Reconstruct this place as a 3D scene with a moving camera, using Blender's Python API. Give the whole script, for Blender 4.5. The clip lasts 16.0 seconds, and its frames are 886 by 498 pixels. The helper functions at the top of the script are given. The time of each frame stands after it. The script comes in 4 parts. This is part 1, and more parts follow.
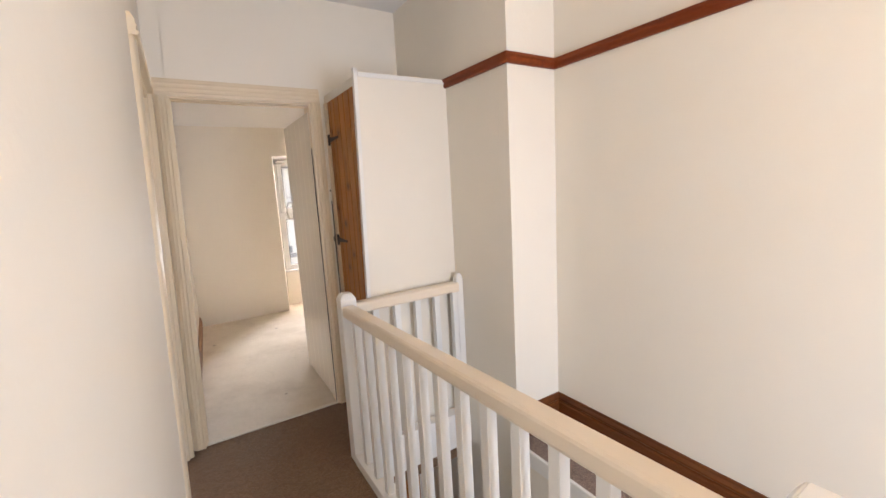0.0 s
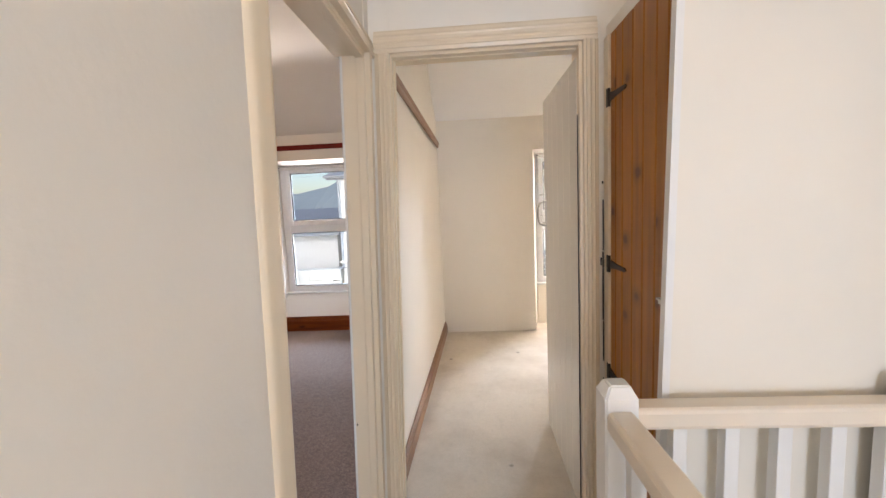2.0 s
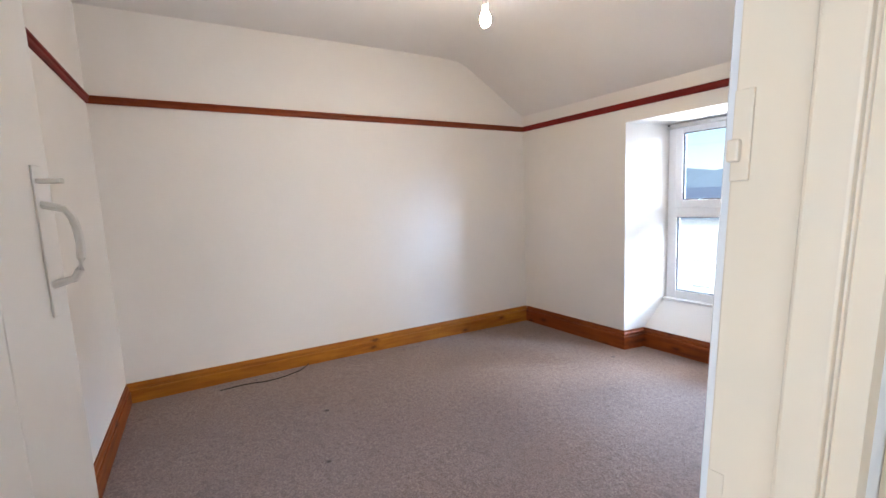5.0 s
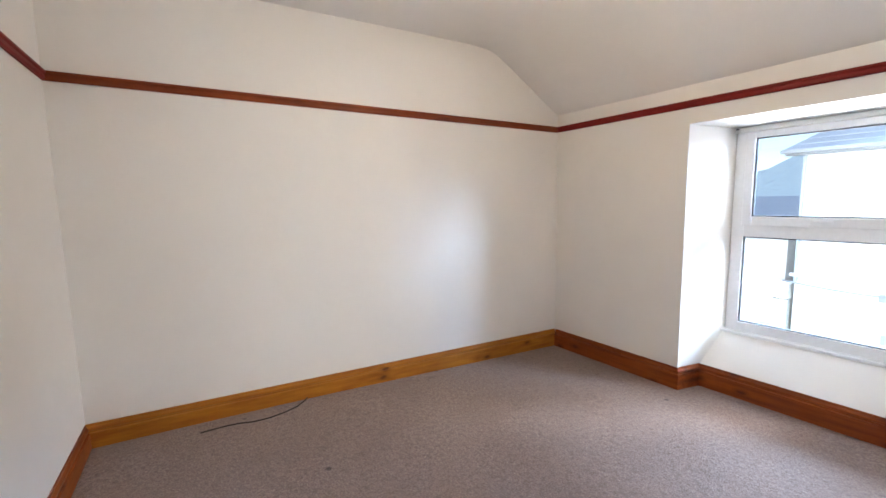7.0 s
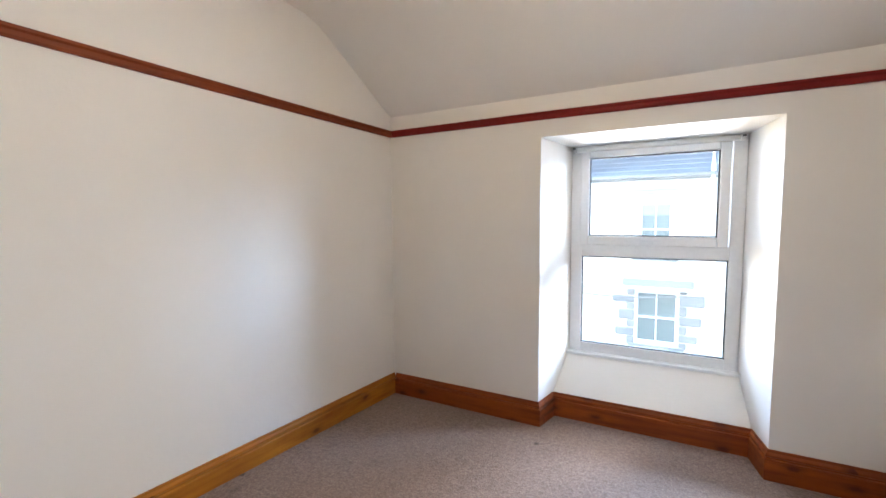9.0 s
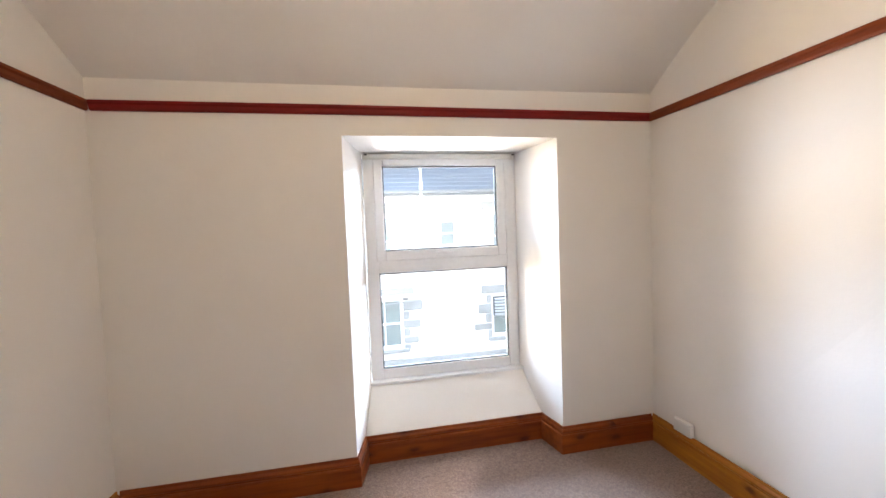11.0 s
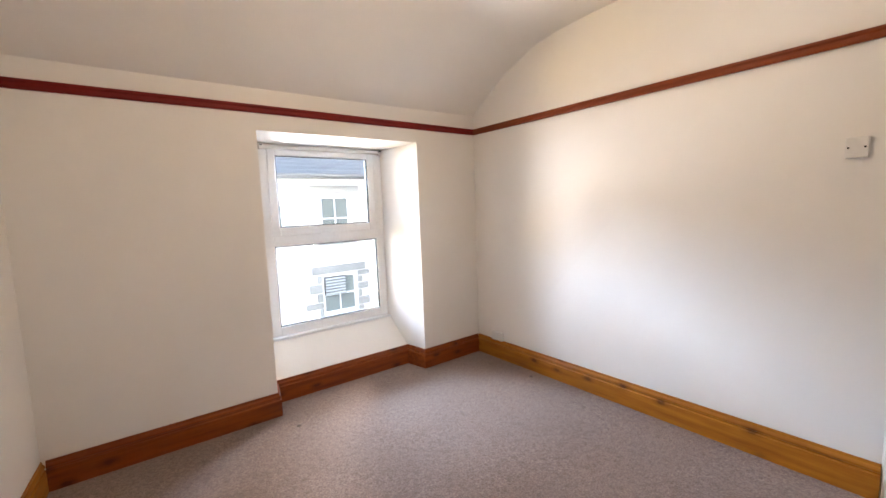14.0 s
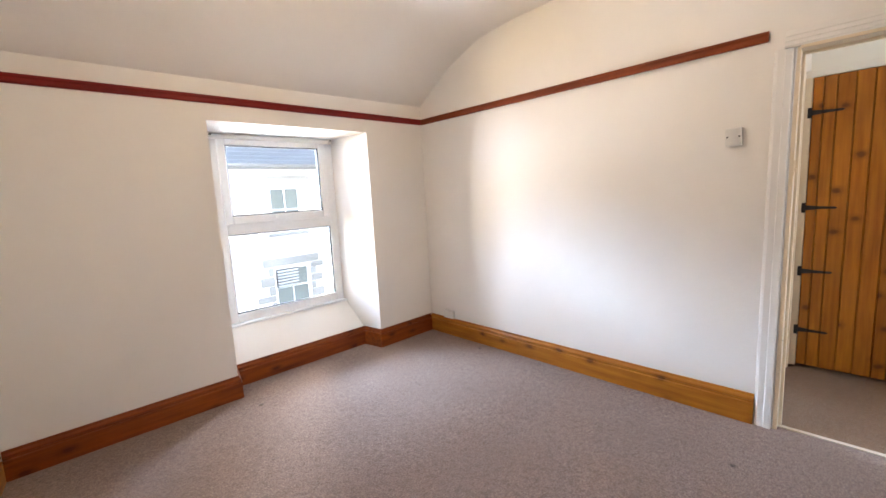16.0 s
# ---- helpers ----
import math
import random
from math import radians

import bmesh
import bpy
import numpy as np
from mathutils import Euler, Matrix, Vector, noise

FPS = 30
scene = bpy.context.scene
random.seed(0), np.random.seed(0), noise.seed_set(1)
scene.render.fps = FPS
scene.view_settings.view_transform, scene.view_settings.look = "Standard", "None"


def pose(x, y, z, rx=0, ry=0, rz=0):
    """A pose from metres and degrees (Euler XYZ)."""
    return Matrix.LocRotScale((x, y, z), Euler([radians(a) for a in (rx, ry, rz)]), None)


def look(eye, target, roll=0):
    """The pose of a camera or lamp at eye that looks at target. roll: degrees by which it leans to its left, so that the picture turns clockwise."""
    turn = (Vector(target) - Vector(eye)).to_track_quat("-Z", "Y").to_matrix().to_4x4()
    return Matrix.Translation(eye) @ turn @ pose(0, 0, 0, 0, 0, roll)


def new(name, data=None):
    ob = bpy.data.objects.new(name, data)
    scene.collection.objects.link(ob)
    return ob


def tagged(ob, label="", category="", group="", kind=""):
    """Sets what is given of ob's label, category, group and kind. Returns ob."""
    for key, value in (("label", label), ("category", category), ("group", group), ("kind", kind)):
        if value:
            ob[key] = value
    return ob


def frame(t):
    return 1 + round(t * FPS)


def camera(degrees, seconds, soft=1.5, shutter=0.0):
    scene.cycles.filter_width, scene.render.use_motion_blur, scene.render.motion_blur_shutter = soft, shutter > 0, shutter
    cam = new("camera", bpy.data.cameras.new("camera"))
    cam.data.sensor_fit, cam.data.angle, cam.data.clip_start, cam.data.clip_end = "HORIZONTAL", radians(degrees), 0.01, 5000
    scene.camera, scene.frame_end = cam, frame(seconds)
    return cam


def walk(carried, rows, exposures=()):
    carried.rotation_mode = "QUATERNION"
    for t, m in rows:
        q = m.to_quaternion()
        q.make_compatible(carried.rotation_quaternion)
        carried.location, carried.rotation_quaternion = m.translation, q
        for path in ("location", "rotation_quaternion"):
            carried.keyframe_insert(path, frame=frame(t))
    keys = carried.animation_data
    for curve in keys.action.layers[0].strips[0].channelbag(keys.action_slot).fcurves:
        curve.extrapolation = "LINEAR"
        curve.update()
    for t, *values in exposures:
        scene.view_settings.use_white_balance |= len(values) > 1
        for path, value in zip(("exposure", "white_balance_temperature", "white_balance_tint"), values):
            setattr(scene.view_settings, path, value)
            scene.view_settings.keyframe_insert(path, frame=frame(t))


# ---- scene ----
cam = camera(94.2, 16.0)

PATH = [
    (0, (0.145, -2.701, 1.461), (1.19, -1.023, 1.156), -3.2),
    (0.5, (0.278, -2.546, 1.405), (0.89, -0.665, 1.112), -3.5),
    (1, (0.366, -2.312, 1.396), (0.612, -0.344, 1.136), -3.3),
    (1.5, (0.401, -1.994, 1.424), (0.446, -0.008, 1.193), -2.9),
    (2, (0.436, -1.703, 1.42), (0.314, 0.281, 1.194), -2.7),
    (2.5, (0.451, -1.441, 1.414), (0.144, 0.523, 1.193), -2.7),
    (3, (0.405, -1.16, 1.406), (-0.123, 0.756, 1.181), -2.6),
    (3.5, (0.37, -0.924, 1.391), (-0.508, 0.858, 1.161), -2.8),
    (4, (0.36, -0.723, 1.395), (-0.881, 0.827, 1.156), -3.2),
    (4.5, (0.26, -0.615, 1.371), (-1.266, 0.655, 1.131), -3.4),
    (4.7, (0.21, -0.575, 1.368), (-1.41, 0.572, 1.128), -3.4),
    (6.8, (-0.359, -0.377, 1.428), (-2.051, 0.662, 1.194), -1.2),
    (7, (-0.415, -0.372, 1.432), (-2.066, 0.732, 1.2), -1.0),
    (7.5, (-0.611, -0.324, 1.428), (-2.123, 0.967, 1.214), -0.4),
    (8, (-0.777, -0.216, 1.409), (-2.143, 1.233, 1.224), -0.1),
    (8.5, (-1.036, -0.106, 1.406), (-2.202, 1.511, 1.243), -0.2),
    (9, (-1.216, 0.017, 1.42), (-2.147, 1.781, 1.268), -0.4),
    (9.5, (-1.383, 0.218, 1.429), (-2.019, 2.109, 1.29), -0.7),
    (10, (-1.53, 0.391, 1.432), (-1.819, 2.366, 1.308), -0.9),
    (10.2, (-1.599, 0.46, 1.423), (-1.743, 2.452, 1.318), -1.0),
    (12.3, (-2.285, 0.243, 1.434), (-1.289, 1.97, 1.279), -2.3),
    (12.5, (-2.34, 0.195, 1.449), (-1.301, 1.897, 1.29), -1.9),
    (13, (-2.49, 0.052, 1.456), (-1.364, 1.694, 1.276), -2.0),
    (13.5, (-2.608, -0.087, 1.412), (-1.419, 1.511, 1.233), -2.2),
    (14, (-2.685, -0.162, 1.409), (-1.466, 1.41, 1.198), -2.1),
    (14.5, (-2.762, -0.255, 1.387), (-1.529, 1.3, 1.138), -2.1),
    (15, (-2.819, -0.317, 1.369), (-1.559, 1.212, 1.096), -2.2),
    (15.5, (-2.841, -0.346, 1.371), (-1.539, 1.146, 1.086), -2.4),
    (16, (-2.811, -0.353, 1.379), (-1.433, 1.071, 1.11), -3.0),
]
EXPOSURES = [(0, -0.06, 6700, 22), (0.5, 0.03, 6400, 19), (1.0, 0.02, 6350, 19), (1.5, 0.12, 6600, 21), (2.0, 0.05, 6400, 20), (2.5, 0.2, 6050, 19), (3.2, 0.42, 5400, 15), (4.0, 0.53, 5450, 16), (4.5, 0.7, 5450, 15), (7, 0.77, 5500, 12), (8.5, 0.55, 5500, 11), (10, 0.68, 5750, 13), (12.5, 0.55, 6200, 17), (16, 0.84, 6000, 16)]
walk(cam, [(t, look(eye, target, roll)) for t, eye, target, roll in PATH], exposures=EXPOSURES)

# ---- world, sun, exposure ----
SUN_EL, SUN_AZ = 42.0, 200.0
world = bpy.data.worlds.new("world")
scene.world = world
world.use_nodes = True
wn = world.node_tree
sky = wn.nodes.new("ShaderNodeTexSky")
sky.sky_type = "NISHITA"
sky.sun_disc = False
sky.sun_elevation = radians(SUN_EL)
sky.sun_rotation = radians(SUN_AZ)
wn.links.new(sky.outputs[0], wn.nodes["Background"].inputs[0])
wn.nodes["Background"].inputs[1].default_value = 0.15
sun = new("sun", bpy.data.lights.new("sun", "SUN"))
sun.data.energy, sun.data.angle, sun.data.color = 1.4, radians(0.6), (1.0, 0.95, 0.87)
sa, se = radians(SUN_AZ), radians(SUN_EL)
sun.matrix_world = look((0, 0, 0), (-math.sin(sa) * math.cos(se), -math.cos(sa) * math.cos(se), -math.sin(se)))


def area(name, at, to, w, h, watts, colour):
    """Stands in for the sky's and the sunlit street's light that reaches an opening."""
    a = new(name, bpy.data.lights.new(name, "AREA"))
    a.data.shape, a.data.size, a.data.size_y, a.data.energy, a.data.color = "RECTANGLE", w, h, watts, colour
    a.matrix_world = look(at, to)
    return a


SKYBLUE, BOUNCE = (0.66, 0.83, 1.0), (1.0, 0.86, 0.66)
# Lamps added outside the bedroom window, out of sight, to lift its daylight.
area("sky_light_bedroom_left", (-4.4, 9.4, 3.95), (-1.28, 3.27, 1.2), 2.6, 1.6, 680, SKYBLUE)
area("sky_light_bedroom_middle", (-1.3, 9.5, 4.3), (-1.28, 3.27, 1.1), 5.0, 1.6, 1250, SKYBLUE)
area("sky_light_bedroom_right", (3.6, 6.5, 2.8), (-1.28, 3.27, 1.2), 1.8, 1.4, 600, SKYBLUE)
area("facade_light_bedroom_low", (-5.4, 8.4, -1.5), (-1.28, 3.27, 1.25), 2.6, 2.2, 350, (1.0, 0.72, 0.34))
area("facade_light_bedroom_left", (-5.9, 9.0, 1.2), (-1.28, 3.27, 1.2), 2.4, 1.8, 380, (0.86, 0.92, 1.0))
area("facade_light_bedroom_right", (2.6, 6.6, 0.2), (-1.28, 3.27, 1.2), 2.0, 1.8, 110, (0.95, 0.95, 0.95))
area("street_bounce_bedroom", (-1.3, 8.5, -2.6), (-1.28, 3.27, 1.2), 4.0, 1.6, 1400, (1.0, 0.92, 0.80))
# Warm lamps added outside the small room's window, likewise out of sight.
area("sky_light_small_room", (1.73, 3.85, 2.75), (1.6, 2.4, 0.6), 1.5, 0.9, 350, (1.0, 0.93, 0.80))
area("facade_light_small_room", (3.7, 5.2, 1.2), (1.72, 3.03, 1.15), 1.6, 1.6, 60, BOUNCE)
area("sky_light_small_room_side", (0.1, 4.7, 1.5), (1.72, 3.03, 1.15), 1.0, 1.6, 730, (1.0, 0.92, 0.78))
# Lamp added in the unseen back window, set low to cool the lower walls.
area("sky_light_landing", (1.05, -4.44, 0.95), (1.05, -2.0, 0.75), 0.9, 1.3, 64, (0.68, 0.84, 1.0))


# ---- materials ----
def material(name):
    m = bpy.data.materials.new(name)
    m.use_nodes = True
    n = m.node_tree.nodes
    return m, n, m.node_tree.links, n["Principled BSDF"]


def coords(n, l, scale=(1, 1, 1), world_space=True):
    mp = n.new("ShaderNodeMapping")
    mp.inputs["Scale"].default_value = scale
    if world_space:
        g = n.new("ShaderNodeNewGeometry")
        l.new(g.outputs["Position"], mp.inputs["Vector"])
    else:
        g = n.new("ShaderNodeTexCoord")
        l.new(g.outputs["Object"], mp.inputs["Vector"])
    return mp.outputs[0]


def noise_tex(n, l, vec, scale, detail=4.0, rough=0.55):
    t = n.new("ShaderNodeTexNoise")
    t.inputs["Scale"].default_value, t.inputs["Detail"].default_value, t.inputs["Roughness"].default_value = scale, detail, rough
    l.new(vec, t.inputs["Vector"])
    return t.outputs["Fac"]


def ramp(n, l, fac, stops):
    r = n.new("ShaderNodeValToRGB")
    e = r.color_ramp.elements
    while len(e) < len(stops):
        e.new(0.5)
    for el, (p, c) in zip(e, stops):
        el.position, el.color = p, (*c, 1)
    l.new(fac, r.inputs[0])
    return r.outputs[0]


def mix(n, l, a, b, fac, mode="MIX"):
    m = n.new("ShaderNodeMix")
    m.data_type, m.blend_type = "RGBA", mode
    for sock, v in ((m.inputs[0], fac), (m.inputs[6], a), (m.inputs[7], b)):
        if isinstance(v, (int, float)):
            sock.default_value = v
        elif isinstance(v, tuple):
            sock.default_value = (*v, 1)
        else:
            l.new(v, sock)
    return m.outputs[2]


def bump(n, l, bsdf, fac, strength, dist):
    b = n.new("ShaderNodeBump")
    b.inputs["Strength"].default_value, b.inputs["Distance"].default_value = strength, dist
    l.new(fac, b.inputs["Height"])
    l.new(b.outputs[0], bsdf.inputs["Normal"])


def painted(name, col, rough, grain=0.03, uneven=0.25, relief=0.0015):
    m, n, l, p = material(name)
    v = coords(n, l)
    big = noise_tex(n, l, v, 1.3, 3)
    fine = noise_tex(n, l, v, 60, 5)
    mid = noise_tex(n, l, v, 7, 5, 0.6)
    dark = tuple(c * (1 - grain * 2) for c in col)
    c1 = ramp(n, l, big, [(0.3, dark), (0.7, col)])
    c2 = mix(n, l, c1, tuple(c * (1 - grain) for c in col), ramp(n, l, mid, [(0.35, (0, 0, 0)), (0.75, (1, 1, 1))]))
    l.new(c2, p.inputs["Base Color"])
    p.inputs["Roughness"].default_value = rough
    add = n.new("ShaderNodeMath")
    add.operation = "MULTIPLY_ADD"
    add.inputs[1].default_value = uneven
    l.new(fine, add.inputs[0])
    l.new(mid, add.inputs[2])
    bump(n, l, p, add.outputs[0], 0.5, relief)
    return m


def wood(name, light, dark, rough, axis, knots=True, coat=0.25, stain=0.0):
    m, n, l, p = material(name)
    sc = [14.0, 14.0, 14.0]
    sc[axis] = 0.9
    oi = n.new("ShaderNodeObjectInfo")
    geo = n.new("ShaderNodeNewGeometry")
    off = n.new("ShaderNodeVectorMath")
    off.operation = "MULTIPLY_ADD"
    off.inputs[1].default_value = (7.3, 5.1, 3.7)
    l.new(oi.outputs["Random"], off.inputs[0])
    l.new(geo.outputs["Position"], off.inputs[2])
    mp = n.new("ShaderNodeMapping")
    mp.inputs["Scale"].default_value = sc
    l.new(off.outputs[0], mp.inputs["Vector"])
    grain = noise_tex(n, l, mp.outputs[0], 2.2, 6, 0.6)
    broad = noise_tex(n, l, off.outputs[0], 1.6, 3)
    c = ramp(n, l, grain, [(0.3, dark), (0.5, tuple((a + b) / 2 for a, b in zip(light, dark))), (0.72, light)])
    c = mix(n, l, c, tuple(x * 0.62 for x in dark), ramp(n, l, broad, [(0.42, (0, 0, 0)), (0.72, (0.35 + stain, 0.35 + stain, 0.35 + stain))]))
    if knots:
        wob = n.new("ShaderNodeTexNoise")
        wob.inputs["Scale"].default_value, wob.inputs["Detail"].default_value = 28.0, 3.0
        l.new(off.outputs[0], wob.inputs["Vector"])
        bent = n.new("ShaderNodeVectorMath")
        bent.operation = "MULTIPLY_ADD"
        bent.inputs[1].default_value = (0.02, 0.02, 0.02)
        l.new(wob.outputs["Color"], bent.inputs[0])
        l.new(off.outputs[0], bent.inputs[2])
        xyz, uv = n.new("ShaderNodeSeparateXYZ"), n.new("ShaderNodeCombineXYZ")
        l.new(bent.outputs[0], xyz.inputs[0])
        l.new(xyz.outputs[0 if axis == 0 else 1], uv.inputs[0])
        l.new(xyz.outputs[2], uv.inputs[1])
        mk = n.new("ShaderNodeMapping")
        mk.inputs["Scale"].default_value = (5.0, 6.5, 1.0) if axis == 2 else (4.0, 8.0, 1.0)
        l.new(uv.outputs[0], mk.inputs["Vector"])
        vo = n.new("ShaderNodeTexVoronoi")
        vo.voronoi_dimensions = "2D"
        vo.inputs["Scale"].default_value = 1.0
        l.new(mk.outputs[0], vo.inputs["Vector"])
        kf = ramp(n, l, vo.outputs["Distance"], [(0.05, (1, 1, 1)), (0.09, (0.65, 0.65, 0.65)), (0.13, (0, 0, 0))])
        sep = n.new("ShaderNodeSeparateColor")
        l.new(vo.outputs["Color"], sep.inputs[0])
        some = ramp(n, l, sep.outputs[0], [(0.58, (0, 0, 0)), (0.62, (1, 1, 1))])
        c = mix(n, l, c, (0.085, 0.018, 0.004), mix(n, l, kf, some, 1.0, "MULTIPLY"))
        halo = ramp(n, l, vo.outputs["Distance"], [(0.12, (0.5, 0.5, 0.5)), (0.28, (0, 0, 0))])
        c = mix(n, l, c, tuple(x * 0.6 for x in dark), mix(n, l, halo, some, 1.0, "MULTIPLY"))
    l.new(c, p.inputs["Base Color"])
    p.inputs["Roughness"].default_value = rough
    p.inputs["Specular IOR Level"].default_value = 0.28
    p.inputs["Coat Weight"].default_value, p.inputs["Coat Roughness"].default_value = coat, 0.3
    bump(n, l, p, grain, 0.25, 0.001)
    return m


def carpet(name, a, b, blotch, pile=0.006, stain=0.5, fleck=0.6):
    m, n, l, p = material(name)
    v = coords(n, l)
    fine = noise_tex(n, l, v, 110, 3, 0.75)
    mid = noise_tex(n, l, v, 38, 4, 0.7)
    big = noise_tex(n, l, v, 1.7, 4, 0.6)
    wear = noise_tex(n, l, v, 5.5, 5, 0.65)
    c = ramp(n, l, fine, [(0.32, a), (0.68, b)])
    c = mix(n, l, c, tuple(x * 0.72 for x in a), ramp(n, l, mid, [(0.45, (0, 0, 0)), (0.72, (fleck, fleck, fleck))]))
    c = mix(n, l, c, blotch, ramp(n, l, big, [(0.45, (0, 0, 0)), (0.75, (stain, stain, stain))]))
    sp = n.new("ShaderNodeTexVoronoi")
    sp.inputs["Scale"].default_value = 3.1
    l.new(v, sp.inputs["Vector"])
    c = mix(n, l, c, tuple(x * 0.35 for x in a), ramp(n, l, sp.outputs["Distance"], [(0.035, (0.8, 0.8, 0.8)), (0.06, (0, 0, 0))]))
    c = mix(n, l, c, tuple(x * 0.6 for x in a), ramp(n, l, wear, [(0.62, (0, 0, 0)), (0.78, (0.5, 0.5, 0.5))]))
    l.new(c, p.inputs["Base Color"])
    p.inputs["Roughness"].default_value = 0.95
    p.inputs["Specular IOR Level"].default_value = 0.15
    p.inputs["Sheen Weight"].default_value = 0.15
    add = n.new("ShaderNodeMath")
    add.operation = "ADD"
    l.new(fine, add.inputs[0])
    l.new(mid, add.inputs[1])
    bump(n, l, p, add.outputs[0], 0.9, pile)
    return m


def plain(name, col, rough, metal=0.0, bumpy=0.0):
    m, n, l, p = material(name)
    v = coords(n, l)
    f = noise_tex(n, l, v, 35, 4)
    l.new(ramp(n, l, f, [(0.3, tuple(c * 0.95 for c in col)), (0.7, col)]), p.inputs["Base Color"])
    p.inputs["Roughness"].default_value, p.inputs["Metallic"].default_value = rough, metal
    if bumpy:
        bump(n, l, p, f, 0.4, bumpy)
    return m


WALL = painted("cream_emulsion", (0.85, 0.79, 0.69), 0.55, relief=0.0035)
WALL_BED = painted("off_white_emulsion", (0.85, 0.825, 0.785), 0.55, relief=0.0035)
CEIL = painted("ceiling_emulsion", (0.85, 0.83, 0.80), 0.75, uneven=0.5, relief=0.003)
GLOSS = painted("gloss_paint", (0.85, 0.80, 0.705), 0.24, grain=0.035, uneven=0.1, relief=0.0012)
WHITE_GLOSS = painted("white_gloss_paint", (0.85, 0.835, 0.80), 0.24, grain=0.03, uneven=0.1, relief=0.0012)
YELLOWED = painted("yellowed_gloss_paint", (0.81, 0.68, 0.495), 0.34, grain=0.04, uneven=0.12, relief=0.0012)
RAILPAINT = painted("satin_white_paint", (0.81, 0.79, 0.75), 0.32, grain=0.03, uneven=0.1, relief=0.001)
# Slightly yellowed paint; the bulb's warm light is mixed into the tan.
LAMPLIT_TAN = painted("lamplit_tan_satin_paint", (0.83, 0.715, 0.575), 0.3, grain=0.05, uneven=0.12, relief=0.001)
CREAM = painted("cream_satin_paint", (0.83, 0.77, 0.67), 0.3, grain=0.04, uneven=0.12, relief=0.001)
UPVC = plain("white_upvc", (0.83, 0.84, 0.85), 0.28)
PLASTIC = plain("white_plastic", (0.78, 0.77, 0.74), 0.35)
PINE_Z = wood("varnished_pine_upright", (0.49, 0.18, 0.011), (0.285, 0.086, 0.005), 0.45, 2, coat=0.15)
# Same pine made darker and redder: the window wall's shade is in it.
PINE_X_SHADED = wood("varnished_pine_x_shaded", (0.325, 0.076, 0.005), (0.165, 0.029, 0.003), 0.48, 0, coat=0.1)
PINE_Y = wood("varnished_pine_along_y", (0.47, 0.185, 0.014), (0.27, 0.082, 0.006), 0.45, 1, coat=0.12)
# Front and back rails take a darker, redder colour than the side rails.
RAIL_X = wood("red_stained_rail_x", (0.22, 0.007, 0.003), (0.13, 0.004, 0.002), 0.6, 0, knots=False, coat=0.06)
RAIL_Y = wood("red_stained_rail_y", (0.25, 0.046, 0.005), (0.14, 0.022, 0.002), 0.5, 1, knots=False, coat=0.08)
# A darker brown than the other pine, for the stair ledge's skirting.
DARK_Y = wood("dark_pine_y", (0.17, 0.052, 0.012), (0.09, 0.026, 0.006), 0.45, 1, coat=0.12)
FADED_Y = wood("faded_brown_rail", (0.36, 0.20, 0.11), (0.25, 0.13, 0.065), 0.5, 1, knots=False, coat=0.1)
CARPET_BED = carpet("mauve_brown_carpet", (0.162, 0.109, 0.089), (0.372, 0.275, 0.229), (0.208, 0.146, 0.119))
CARPET_LAND = carpet("brown_carpet", (0.145, 0.082, 0.044), (0.25, 0.155, 0.088), (0.17, 0.098, 0.052))
CARPET_SMALL = carpet("beige_carpet", (0.63, 0.56, 0.46), (0.68, 0.61, 0.51), (0.38, 0.30, 0.21), 0.002, 0.7, 0.2)
IRON = plain("black_iron", (0.025, 0.02, 0.018), 0.5, 0.4, 0.0006)
STEEL = plain("dull_steel", (0.55, 0.54, 0.52), 0.35, 0.9)
BRASSY = plain("pale_metal_strip", (0.66, 0.61, 0.52), 0.5, 0.2)
BLACK = plain("black_gasket", (0.02, 0.02, 0.022), 0.6)
CABLE = plain("dark_cable", (0.022, 0.014, 0.012), 0.55)
RENDER_W = painted("white_render", (0.80, 0.78, 0.74), 0.85, grain=0.05, uneven=0.6, relief=0.006)
RENDER_C = painted("cream_render", (0.74, 0.71, 0.64), 0.85, grain=0.06, uneven=0.6, relief=0.006)
STONE = painted("grey_stone", (0.33, 0.335, 0.335), 0.9, grain=0.16, uneven=0.8, relief=0.01)
STONE_L = painted("pale_stone", (0.47, 0.455, 0.43), 0.9, grain=0.14, uneven=0.8, relief=0.01)
SLATE = painted("blue_slate", (0.33, 0.355, 0.385), 0.6, grain=0.14, uneven=0.5, relief=0.004)
TARMAC = painted("tarmac", (0.06, 0.06, 0.062), 0.9, grain=0.1, uneven=0.9, relief=0.005)
PAVE = painted("pavement_slab", (0.32, 0.31, 0.30), 0.9, grain=0.1, uneven=0.7, relief=0.004)
# Distance haze is mixed into the hillside's own colour.
HAZY_HILL = painted("hazy_hillside", (0.44, 0.51, 0.52), 0.95, grain=0.2)
VENT = plain("grey_vent_slat", (0.40, 0.42, 0.44), 0.6)
GUTTER = plain("grey_gutter", (0.22, 0.225, 0.235), 0.45)

m, n, l, p = material("dark_pane")
p.inputs["Base Color"].default_value = (0.19, 0.22, 0.22, 1)
p.inputs["Roughness"].default_value = 0.12
PANE = m


def bulb_glass(name, strength, colour):
    m, n, l, p = material(name)
    p.inputs["Base Color"].default_value = (0.9, 0.85, 0.75, 1)
    p.inputs["Emission Color"].default_value = (*colour, 1)
    p.inputs["Emission Strength"].default_value = strength
    return m


BULB, BULB_BED = bulb_glass("added_bulb_landing", 430.0, (1.0, 0.71, 0.36)), bulb_glass("lit_bulb_bedroom", 250.0, (1.0, 0.73, 0.41))


